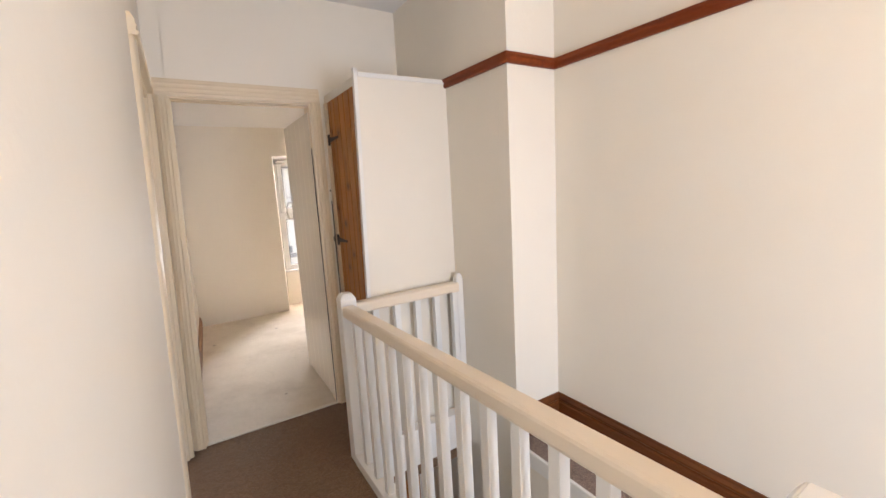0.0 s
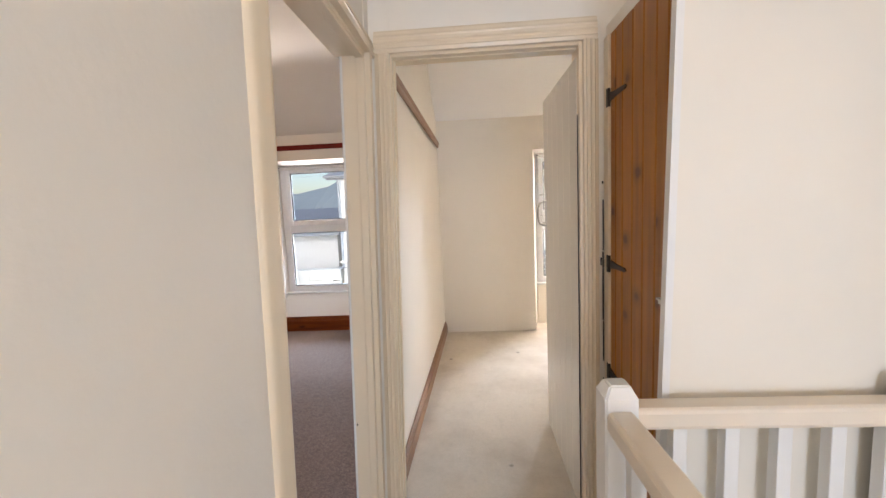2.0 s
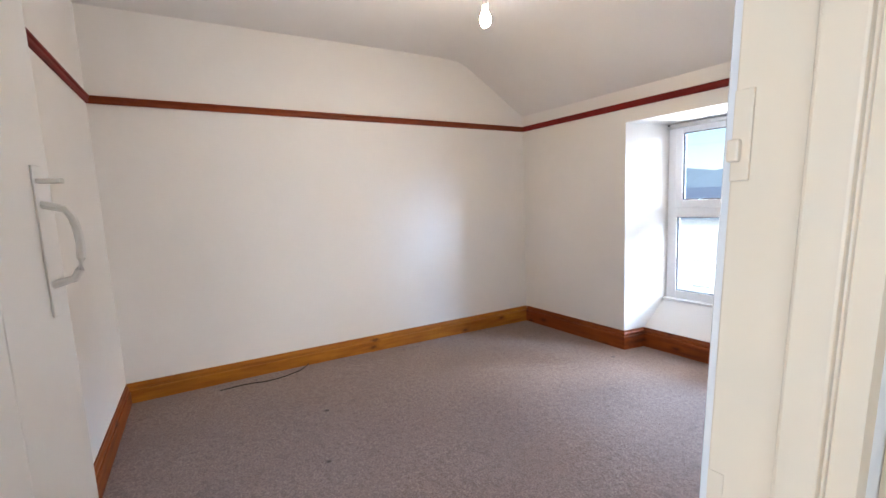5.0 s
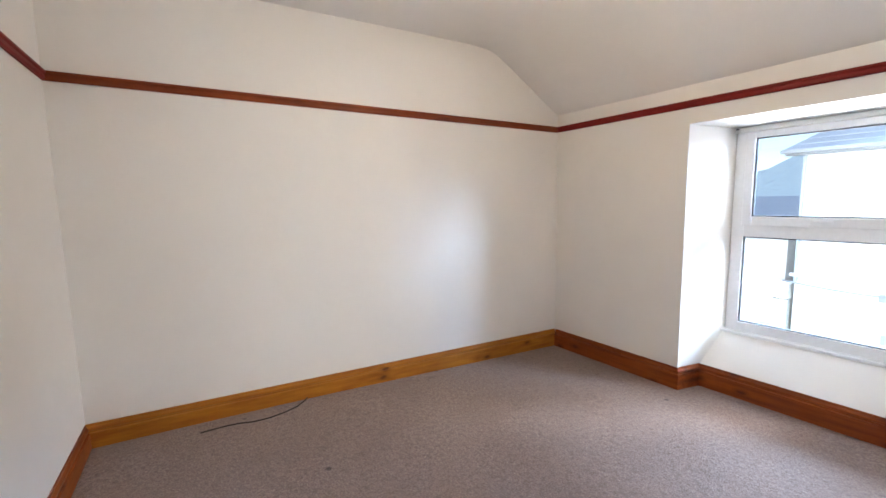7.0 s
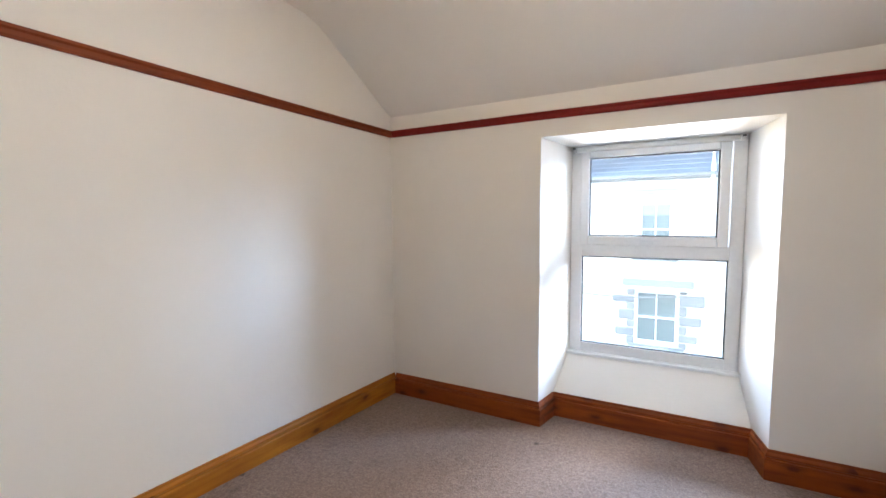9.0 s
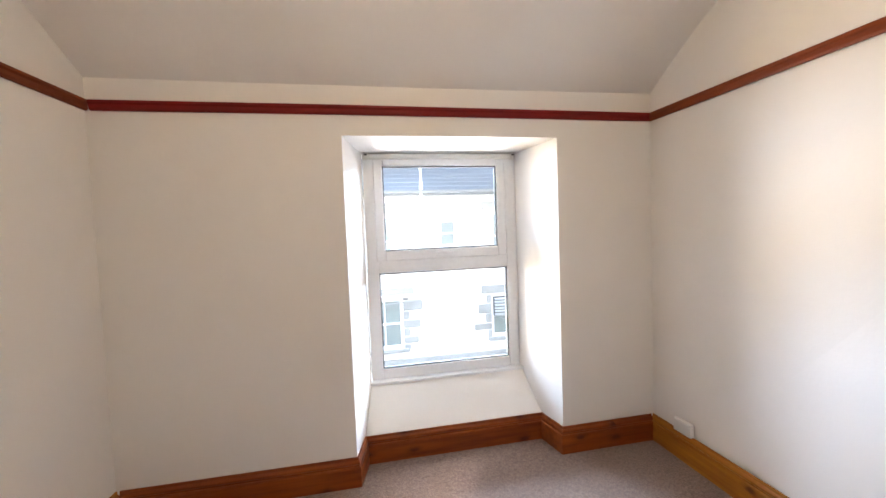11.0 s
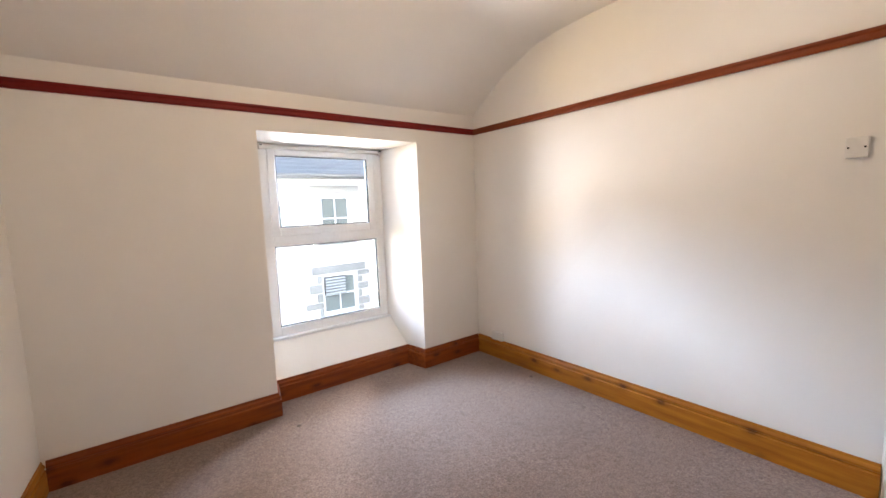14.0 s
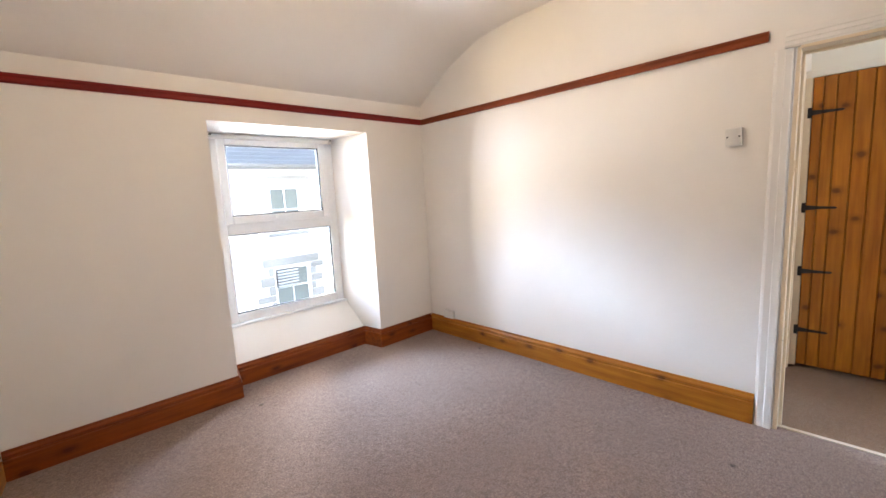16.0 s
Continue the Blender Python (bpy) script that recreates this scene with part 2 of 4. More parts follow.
# ---- mesh helpers ----
def solid(name, bm, mat, parent=None, smooth=False):
    bmesh.ops.recalc_face_normals(bm, faces=bm.faces)
    me = bpy.data.meshes.new(name)
    bm.to_mesh(me)
    bm.free()
    me.materials.append(mat)
    if smooth:
        me.polygons.foreach_set("use_smooth", [True] * len(me.polygons))
        me.set_sharp_from_angle(angle=radians(35))
    ob = new(name, me)
    if parent is not None:
        ob.parent = parent
    return ob


def part(name, bm, mat, parent, label="", smooth=False):
    ob = solid(name, bm, mat, parent, smooth)
    if label:
        ob["label"] = label
    return ob


def empty(name, label, category, group="", kind=""):
    return tagged(new(name), label, category, group, kind)


def lean(bm):
    """The old partition leans towards the landing, most by the doorways."""
    for v in bm.verts:
        wy = min(1.0, max(0.0, 1 - v.co.y / 2.77))
        wx = min(1.0, max(0.0, (0.9 - v.co.x) / 0.8))
        v.co.x += 0.034 * max(0.0, v.co.z) * wx * wy
    return bm


def structure(name, bm, mat, label, category, smooth=False):
    return tagged(solid(name, bm, mat, None, smooth), label, category, kind="structure")


def box(bm, x0, x1, y0, y1, z0, z1, bevel=0.0):
    vs = [bm.verts.new((x, y, z)) for x in (x0, x1) for y in (y0, y1) for z in (z0, z1)]
    fs = [(0, 1, 3, 2), (4, 6, 7, 5), (0, 4, 5, 1), (2, 3, 7, 6), (0, 2, 6, 4), (1, 5, 7, 3)]
    faces = [bm.faces.new([vs[i] for i in f]) for f in fs]
    if bevel:
        edges = {e for f in faces for e in f.edges}
        bmesh.ops.bevel(bm, geom=list(edges), offset=bevel, segments=2, affect="EDGES", profile=0.5)
    return bm


def boxes(*bs, bevel=0.0):
    bm = bmesh.new()
    for b in bs:
        box(bm, *b, bevel=bevel)
    return bm


def prism(bm, foot, z0, z1):
    lo = [bm.verts.new((x, y, z0)) for x, y in foot]
    hi = [bm.verts.new((x, y, z1)) for x, y in foot]
    bm.faces.new(lo[::-1])
    bm.faces.new(hi)
    k = len(foot)
    for i in range(k):
        bm.faces.new((lo[i], lo[(i + 1) % k], hi[(i + 1) % k], hi[i]))
    return bm


def hexa(bm, lo, hi):
    """A block from two quads of four points each."""
    a = [bm.verts.new(q) for q in lo]
    b = [bm.verts.new(q) for q in hi]
    bm.faces.new(a[::-1])
    bm.faces.new(b)
    for i in range(4):
        bm.faces.new((a[i], a[(i + 1) % 4], b[(i + 1) % 4], b[i]))
    return bm


def sweep(bm, path, profile):
    """A profile of (offset to the left of the path, height) along points (x, y, z), mitred."""
    pts = [Vector(q) for q in path]
    rings = []
    for i, q in enumerate(pts):
        d0 = (pts[i] - pts[i - 1]).to_2d().normalized() if i else None
        d1 = (pts[i + 1] - pts[i]).to_2d().normalized() if i + 1 < len(pts) else None
        d0, d1 = d0 or d1, d1 or d0
        n0, n1 = Vector((-d0.y, d0.x)), Vector((-d1.y, d1.x))
        mid = (n0 + n1).normalized()
        k = 1 / max(0.3, mid.dot(n0))
        rings.append([bm.verts.new((q.x + mid.x * k * o, q.y + mid.y * k * o, q.z + h)) for o, h in profile])
    c = len(profile)
    for a, b in zip(rings, rings[1:]):
        for i in range(c):
            bm.faces.new((a[i], a[(i + 1) % c], b[(i + 1) % c], b[i]))
    bm.faces.new(rings[0])
    bm.faces.new(rings[-1][::-1])
    return bm


def extrude(bm, profile, o, u, v, w):
    """A closed outline of (a, b), at o + a*u + b*v, drawn out along w."""
    o, u, v, w = Vector(o), Vector(u), Vector(v), Vector(w)
    a = [bm.verts.new(o + u * p + v * q) for p, q in profile]
    b = [bm.verts.new(o + u * p + v * q + w) for p, q in profile]
    bm.faces.new(a[::-1])
    bm.faces.new(b)
    c = len(profile)
    for i in range(c):
        bm.faces.new((a[i], a[(i + 1) % c], b[(i + 1) % c], b[i]))
    return bm


def lathe(bm, outline, at, steps=20):
    rings = []
    for r, z in outline:
        rings.append([bm.verts.new((at[0] + r * math.cos(2 * math.pi * i / steps), at[1] + r * math.sin(2 * math.pi * i / steps), at[2] + z)) for i in range(steps)])
    for a, b in zip(rings, rings[1:]):
        for i in range(steps):
            bm.faces.new((a[i], a[(i + 1) % steps], b[(i + 1) % steps], b[i]))
    bm.faces.new(rings[0][::-1])
    bm.faces.new(rings[-1])
    return bm


def tube(bm, path, r, steps=8):
    pts = [Vector(q) for q in path]
    rings = []
    for i, q in enumerate(pts):
        d = (pts[min(i + 1, len(pts) - 1)] - pts[max(i - 1, 0)]).normalized()
        s = d.orthogonal().normalized() if abs(d.z) > 0.95 else d.cross(Vector((0, 0, 1))).normalized()
        t = d.cross(s)
        rings.append([bm.verts.new(q + s * r * math.cos(2 * math.pi * k / steps) + t * r * math.sin(2 * math.pi * k / steps)) for k in range(steps)])
    for a, b in zip(rings, rings[1:]):
        for k in range(steps):
            bm.faces.new((a[k], a[(k + 1) % steps], b[(k + 1) % steps], b[k]))
    bm.faces.new(rings[0][::-1])
    bm.faces.new(rings[-1])
    return bm


# ---- plan ----
FRONT, ZR = 2.77, 2.90                 # bedroom's front wall, top of the walls


def right_x(y):
    return -0.085 * (1 - y / FRONT)


def left_x(y):
    return -3.14 - 0.33 * (FRONT - y) / 3.62


def floor_z(y):
    return -0.03 * max(0.0, y) / FRONT


BACK_L, BACK_R = (left_x(-0.86), -0.86), (right_x(-1.06), -1.06)

RAISED = 0.032                         # the floor rises a little to the far back corner
# floors
bm = bmesh.new()
prism(bm, [(-1.5, -1.3), (-0.032, -1.3), (-0.032, 0.0), (-1.5, 0.0)], -0.25, 0.0)
hexa(bm, [(-3.75, -1.3, -0.25), (-1.5, -1.3, -0.25), (-1.5, 0, -0.25), (-3.75, 0, -0.25)],
     [(-3.75, -1.3, RAISED), (-1.5, -1.3, 0), (-1.5, 0, 0), (-3.75, 0, RAISED)])
hexa(bm, [(-3.75, 0, -0.25), (-1.5, 0, -0.25), (-1.5, 3.05, -0.25), (-3.75, 3.05, -0.25)],
     [(-3.75, 0, RAISED), (-1.5, 0, 0), (-1.5, 3.05, -0.033), (-3.75, 3.05, -0.033)])
hexa(bm, [(-1.5, 0, -0.25), (0.1, 0, -0.25), (0.1, 3.05, -0.25), (-1.5, 3.05, -0.25)],
     [(-1.5, 0, 0), (0.1, 0, 0), (0.1, 3.05, -0.033), (-1.5, 3.05, -0.033)])
structure("floor_bedroom", bm, CARPET_BED, "worn mauve-brown short-pile carpet over the whole bedroom floor", "floor")
bm = boxes((-0.03, 0.80, -4.4, 0.02, -0.25, -0.002), (0.80, 1.53, -0.68, 0.02, -0.25, -0.004), (0.80, 1.9, -4.4, -3.35, -0.25, -0.003))
structure("floor_landing", bm, CARPET_LAND, "brown short-pile carpet on the landing", "floor")
bm = boxes((0.02, 2.75, 0.02, 2.98, -0.25, 0.006))
structure("floor_small_room", bm, CARPET_SMALL, "pale beige carpet, stained in places, in the small room", "floor")

# bedroom front wall with a splayed window recess down to the floor
RL, RR, GL, GR, YG, YO = -1.93, -0.655, -1.82, -0.735, 3.25, 3.45
HEAD = 1.945
bm = bmesh.new()
prism(bm, [(-3.75, FRONT + 0.02), (-3.14, FRONT + 0.012), (RL, FRONT), (GL, YG), (GL, YO), (-3.75, YO)], -0.3, ZR)
prism(bm, [(RR, FRONT), (0.09, FRONT), (0.09, YO), (GR, YO), (GR, YG)], -0.3, ZR)
hexa(bm, [(RL, FRONT, HEAD), (RR, FRONT, HEAD), (GR, YG, HEAD - 0.01), (GL, YG, HEAD - 0.01)],
     [(RL, FRONT, ZR), (RR, FRONT, ZR), (GR, YG, ZR), (GL, YG, ZR)])
box(bm, GL, GR, YG, YO, HEAD - 0.012, ZR)
hexa(bm, [(GL - 0.059, 2.992, -0.3), (GR + 0.043, 2.992, -0.3), (GR, YO, -0.3), (GL, YO, -0.3)],
     [(GL - 0.059, 2.992, 0.13), (GR + 0.043, 2.992, 0.13), (GR, YO, 0.13), (GL, YO, 0.13)])
hexa(bm, [(GL - 0.059, 2.992, 0.13), (GR + 0.043, 2.992, 0.13), (GR, YO, 0.13), (GL, YO, 0.13)],
     [(GL, 3.215, 0.372), (GR, 3.215, 0.372), (GR, YO, 0.372), (GL, YO, 0.372)])
structure("wall_front_bedroom", bm, WALL_BED, "off-white painted plaster wall with a deep splayed window recess", "wall")

# bedroom left and back walls
bm = prism(bmesh.new(), [(left_x(FRONT + 0.02), FRONT + 0.02), (-3.9, FRONT + 0.02), (-3.9, -1.3), (left_x(-1.3), -1.3)], -0.3, ZR)
structure("wall_left_bedroom", bm, WALL_BED, "off-white painted plaster wall, slightly uneven", "wall")
bm = prism(bmesh.new(), [(left_x(-0.86), -0.86), (right_x(-1.06), -1.06), (right_x(-1.06), -1.3), (left_x(-0.86), -1.3)], -0.3, ZR)
structure("wall_back_bedroom", bm, WALL_BED, "off-white painted plaster wall at the back of the bedroom", "wall")

# partition between bedroom, landing and small room, with the bedroom's doorway
D0, D1, DH = -0.905, -0.07, 2.005
bm = bmesh.new()
prism(bm, [(right_x(D1), D1), (0.0, D1), (0.0, 0.1), (0.045, 0.1), (0.16, FRONT), (0.0, FRONT)], -0.3, ZR)
prism(bm, [(right_x(D0), D0), (0.0, D0), (0.0, D1), (right_x(D1), D1)], DH, ZR)
prism(bm, [(right_x(-1.3), -1.3), (0.0, -1.3), (0.0, D0), (right_x(D0), D0)], -0.3, ZR)
prism(bm, [(-0.12, -4.4), (0.0, -4.4), (0.0, -1.3), (-0.12, -1.3)], -0.3, ZR)
pw = structure("wall_partition", lean(bm), WALL, "painted partition wall, off-white to the bedroom and cream to the landing", "wall")
pw.data.materials.append(WALL_BED)
for f in pw.data.polygons:
    if f.normal.x < -0.7:
        f.material_index = 1

# end wall of the landing with the small room's doorway
S0, S1, SH = 0.084, 0.905, 2.014
bm = boxes((0.0, S0, 0.0, 0.1, -0.3, ZR), (S1, 2.75, 0.0, 0.1, -0.3, ZR), (S0, S1, 0.0, 0.1, SH, ZR))
structure("wall_end_landing", lean(bm), WALL, "cream painted end wall of the landing with a doorway", "wall")

# small room
SF = 2.655
SL, SR, SGL, SGR, SYG, SYO = 1.135, 2.32, 1.215, 2.24, 3.04, 3.25
bm = bmesh.new()
prism(bm, [(0.10, SF), (SL, SF), (SGL, SYG), (SGL, SYO), (0.10, SYO)], -0.3, ZR)
prism(bm, [(SR, SF), (2.75, SF), (2.75, SYO), (SGR, SYO), (SGR, SYG)], -0.3, ZR)
hexa(bm, [(SL, SF, 1.915), (SR, SF, 1.915), (SGR, SYG, 1.905), (SGL, SYG, 1.905)],
     [(SL, SF, ZR), (SR, SF, ZR), (SGR, SYG, ZR), (SGL, SYG, ZR)])
box(bm, SGL, SGR, SYG, SYO, 1.903, ZR)
hexa(bm, [(SGL - 0.04, 2.84, -0.3), (SGR + 0.04, 2.84, -0.3), (SGR, SYO, -0.3), (SGL, SYO, -0.3)],
     [(SGL, 3.0, 0.43), (SGR, 3.0, 0.43), (SGR, SYO, 0.43), (SGL, SYO, 0.43)])
structure("wall_front_small_room", bm, WALL, "cream painted wall with a window recess in the small room", "wall")
structure("wall_right_small_room", boxes((2.75, 2.9, 0.0, SYO, -0.3, ZR)), WALL, "cream painted side wall of the small room", "wall")

# stairwell walls
bm = boxes((1.53, 2.2, -1.14, 0.0, -2.75, ZR))
structure("wall_chimney_breast", bm, WALL, "cream painted chimney breast beside the stairwell", "wall")
bm = boxes((1.85, 2.2, -4.4, -1.14, -2.75, ZR))
structure("wall_stair", bm, WALL, "cream painted tall wall along the stairwell", "wall")
BW0, BW1, BZ0, BZ1 = 0.55, 1.55, 0.25, 1.65
bm = boxes((-0.12, BW0, -4.55, -4.4, -2.75, ZR), (BW1, 2.2, -4.55, -4.4, -2.75, ZR), (BW0, BW1, -4.55, -4.4, -2.75, BZ0), (BW0, BW1, -4.55, -4.4, BZ1, ZR))
structure("wall_back_landing", bm, WALL, "cream painted back wall of the landing with a window", "wall")
bm = boxes((0.70, 0.845, -3.35, -0.72, -2.75, -0.255), (1.505, 1.85, -4.4, -1.14, -2.75, 0.06))
structure("wall_stair_lower", bm, WALL, "painted walls closing the lower stair flight", "wall")
structure("wall_hall_end", boxes((0.70, 2.2, 0.0, 0.12, -2.75, -0.3)), WALL, "painted wall at the foot of the stairs", "wall")
structure("floor_hall", boxes((0.5, 2.2, -4.4, 0.12, -2.95, -2.75)), CARPET_LAND, "dark carpet at the foot of the stairs", "floor")
structure("wall_hall_side", boxes((0.55, 0.70, -4.4, 0.12, -2.75, -0.255)), WALL, "painted wall of the lower hall", "wall")

# ceilings
bm = bmesh.new()
prof_l = [(-1.35, 2.725), (0.6, 2.72), (1.5, 2.715), (1.85, 2.712), (2.02, 2.70), (2.10, 2.665), (2.35, 2.50), (2.6, 2.335), (2.79, 2.222)]
prof_r = [(-1.35, 2.71), (0.6, 2.705), (1.25, 2.70), (1.55, 2.69), (1.80, 2.67), (2.02, 2.635), (2.35, 2.50), (2.6, 2.345), (2.79, 2.215)]
cols = 9
grid = []
for i in range(cols):
    f = i / (cols - 1)
    x0 = -3.85 + (0.15 - -3.85) * f
    sag = -0.018 * math.sin(math.pi * f)
    grid.append([bm.verts.new((x0, a[0] + (b[0] - a[0]) * f, a[1] + (b[1] - a[1]) * f + sag * (j / 8))) for j, (a, b) in enumerate(zip(prof_l, prof_r))])
for a, b in zip(grid, grid[1:]):
    for j in range(len(a) - 1):
        bm.faces.new((a[j], a[j + 1], b[j + 1], b[j]))
top = bmesh.ops.extrude_face_region(bm, geom=bm.faces[:])
for v in [g for g in top["geom"] if isinstance(g, bmesh.types.BMVert)]:
    v.co.z = 2.95
structure("ceiling_bedroom", bm, CEIL, "white painted ceiling sloping down to the window wall", "ceiling", smooth=True)
structure("ceiling_landing", boxes((-0.05, 2.0, -4.5, 0.05, 2.64, 2.95)), CEIL, "white painted landing ceiling", "ceiling")
bm = bmesh.new()
extrude(bm, [(0.05, 2.68), (1.75, 2.68), (2.0, 2.63), (2.25, 2.5), (2.67, 2.24), (2.67, 2.95), (0.05, 2.95)], (0.1, 0, 0), (0, 1, 0), (0, 0, 1), (2.7, 0, 0))
structure("ceiling_small_room", bm, CEIL, "white painted ceiling sloping to the small room's window", "ceiling")
# Unseen roof added above the ceilings so no sky light leaks in.
bm = bmesh.new()
extrude(bm, [(-5.0, 2.951), (3.7, 2.951), (3.7, 3.05), (-0.6, 4.9), (-5.0, 3.05)], (-4.6, 0, 0), (0, 1, 0), (0, 0, 1), (8.2, 0, 0))
structure("light_block_roof", bm, SLATE, "unseen slate roof added over the house to shut out sky light", "roof")
# Unseen front that closes the house, kept grey so less light bounces across.
bm = boxes((-4.6, -3.75, 3.2, 3.44, -3.0, 2.95), (-3.9, 3.4, 3.255, 3.44, -3.0, -0.301), (0.09, SGL, 3.251, 3.44, -0.3, 2.95), (SGR, 3.4, 3.251, 3.44, -0.3, 2.95))
structure("unseen_house_front", bm, STONE, "unseen outside front of the house, grey to dim bounced light", "wall")

# ---- skirting boards and picture rails ----
SKIRT = [(0, 0), (0.022, 0), (0.022, 0.117), (0.0195, 0.121), (0.012, 0.123), (0.012, 0.131), (0.017, 0.136), (0.0165, 0.146), (0.011, 0.155), (0.0075, 0.158), (0.0075, 0.166), (0.006, 0.172), (0.0, 0.172)]
PRAIL = [(0, -0.024), (0.012, -0.024), (0.017, -0.014), (0.017, 0.004), (0.025, 0.012), (0.025, 0.022), (0.02, 0.026), (0, 0.026)]


def run(name, path, profile, mat, label, category):
    bm = sweep(bmesh.new(), path, profile)
    return structure(name, lean(bm) if name in LEANING else bm, mat, label, category)


LEANING = ("baseboard_right", "picture_rail_right", "baseboard_small_room", "picture_rail_small_room")
zf = floor_z(FRONT) - 0.002
SK = "varnished pine skirting board with a moulded top edge"
run("baseboard_right", [(right_x(0.02), 0.02, 0), (right_x(FRONT), FRONT, zf)], SKIRT, PINE_Y, SK + ", knotty", "skirting board")
run("baseboard_front", [(-0.02, FRONT, zf), (RR, FRONT, zf), (GR + 0.043, 2.992, zf), (GL - 0.059, 2.992, zf), (RL, FRONT, zf), (-3.12, FRONT + 0.012, zf)], SKIRT, PINE_X_SHADED, SK + " following the window recess", "skirting board")
run("baseboard_left", [(left_x(FRONT) , FRONT + 0.01, zf), (left_x(-0.86), -0.86, 0)], SKIRT, PINE_Y, SK + ", knotty", "skirting board")
run("baseboard_back", [(left_x(-0.86) + 0.02, -0.861, 0), (-0.95, -1.01, 0)], SKIRT, PINE_X_SHADED, SK, "skirting board")
RT = "dark red-brown stained wooden picture rail"
run("picture_rail_right", [(right_x(0.045), 0.045, 2.085), (right_x(FRONT), FRONT, 2.075)], PRAIL, RAIL_Y, RT, "picture rail")
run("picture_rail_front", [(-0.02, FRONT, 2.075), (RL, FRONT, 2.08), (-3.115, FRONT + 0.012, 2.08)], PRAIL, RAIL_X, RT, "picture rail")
run("picture_rail_left", [(left_x(FRONT), FRONT + 0.01, 2.08), (left_x(-0.86), -0.86, 2.125)], PRAIL, RAIL_Y, RT, "picture rail")
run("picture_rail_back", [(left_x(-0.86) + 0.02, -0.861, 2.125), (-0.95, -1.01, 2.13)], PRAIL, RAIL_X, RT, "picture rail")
run("baseboard_small_room", [(0.155, SF, 0.006), (0.045, 0.1, 0.006)], [(o, h * 0.72) for o, h in SKIRT], FADED_Y, "faded pine skirting board in the small room", "skirting board")
run("picture_rail_small_room", [(0.154, SF - 0.03, 2.0), (0.045, 0.1, 2.0)], PRAIL, FADED_Y, "faded brown wooden picture rail in the small room", "picture rail")
run("picture_rail_chimney", [(1.85, -4.4, 2.04), (1.85, -1.14, 2.04), (1.53, -1.14, 2.04), (1.53, -0.60, 2.04)], PRAIL, RAIL_Y, RT, "picture rail")
run("baseboard_stair_ledge", [(1.85, -4.4, 0.075), (1.85, -1.14, 0.075), (1.507, -1.14, 0.075)], SKIRT, DARK_Y, "dark brown moulded skirting board along the stair ledge", "skirting board")
structure("stair_ledge", boxes((1.51, 1.85, -4.4, -1.14, 0.061, 0.074)), CARPET_BED, "narrow carpeted ledge along the stair wall", "ledge")
structure("trim_ledge", boxes((1.492, 1.509, -4.4, -1.14, 0.0, 0.085), bevel=0.004), RAILPAINT, "white painted edging of the stair ledge", "trim")

# ---- windows ----
m, n, l, p = material("window_glass")
tr, gl, mx, fr = n.new("ShaderNodeBsdfTransparent"), n.new("ShaderNodeBsdfGlossy"), n.new("ShaderNodeMixShader"), n.new("ShaderNodeFresnel")
tr.inputs[0].default_value = (0.95, 0.98, 0.975, 1)
gl.inputs["Roughness"].default_value = 0.01
fr.inputs[0].default_value = 1.45
l.new(fr.outputs[0], mx.inputs[0])
l.new(tr.outputs[0], mx.inputs[1])
l.new(gl.outputs[0], mx.inputs[2])
l.new(mx.outputs[0], n["Material Output"].inputs[0])
WINGLASS = m


def frame_of(x0, x1, z0, z1, wl, wr, wb, wt, y0, y1, bevel=0.006):
    bm = boxes((x0, x0 + wl, y0, y1, z0, z1), (x1 - wr, x1, y0, y1, z0, z1), (x0 + wl, x1 - wr, y0, y1, z0, z0 + wb), (x0 + wl, x1 - wr, y0, y1, z1 - wt, z1))
    edges = [e for e in bm.edges]
    bmesh.ops.bevel(bm, geom=edges, offset=bevel, segments=1, affect="EDGES")
    return bm


def sash_window(name, label, x0, x1, z0, z1, y, lower, upper):
    """lower and upper: glass (x0, x1, z0, z1); the upper light is a top-hung sash."""
    w = empty(name, label, "window", kind="structure")
    lx0, lx1, lz0, lz1 = lower
    ux0, ux1, uz0, uz1 = upper
    bm = boxes((x0, lx0, y, y + 0.065, z0, z1), (lx1, x1, y, y + 0.065, z0, z1), (lx0, lx1, y, y + 0.065, z0, lz0), (lx0, lx1, y, y + 0.065, lz1, uz0 - 0.058), (lx0, lx1, y, y + 0.065, uz1 + 0.05, z1), bevel=0.004)
    part("window_frame", bm, UPVC, w)
    part("sash_frame", frame_of(ux0 - 0.062, ux1 + 0.062, uz0 - 0.068, uz1 + 0.058, 0.062, 0.062, 0.068, 0.058, y - 0.014, y + 0.05), UPVC, w, "proud white top-hung sash frame")
    for x0g, x1g, z0g, z1g, yg in ((*lower, y + 0.022), (*upper, y + 0.008)):
        part("gasket", frame_of(x0g - 0.001, x1g + 0.001, z0g - 0.001, z1g + 0.001, 0.009, 0.009, 0.009, 0.009, yg - 0.010, yg + 0.012, 0.001), BLACK, w, "thin black rubber gasket")
        pane = part("pane", boxes((x0g, x1g, yg + 0.004, yg + 0.008, z0g, z1g)), WINGLASS, w, "clear glass pane")
        pane.visible_shadow = False
    cx = (ux0 + ux1) / 2
    bm = boxes((cx - 0.055, cx - 0.005, y - 0.028, y - 0.014, uz0 - 0.048, uz0 - 0.02), (cx - 0.045, cx + 0.065, y - 0.045, y - 0.030, uz0 - 0.036, uz0 - 0.018), bevel=0.004)
    part("handle", bm, UPVC, w, "white window handle")
    part("window_sill", boxes((x0 - 0.02, x1 + 0.02, y - 0.045, y + 0.02, z0 - 0.022, z0 - 0.002), bevel=0.004), UPVC, w, "narrow white sill board")
    return w


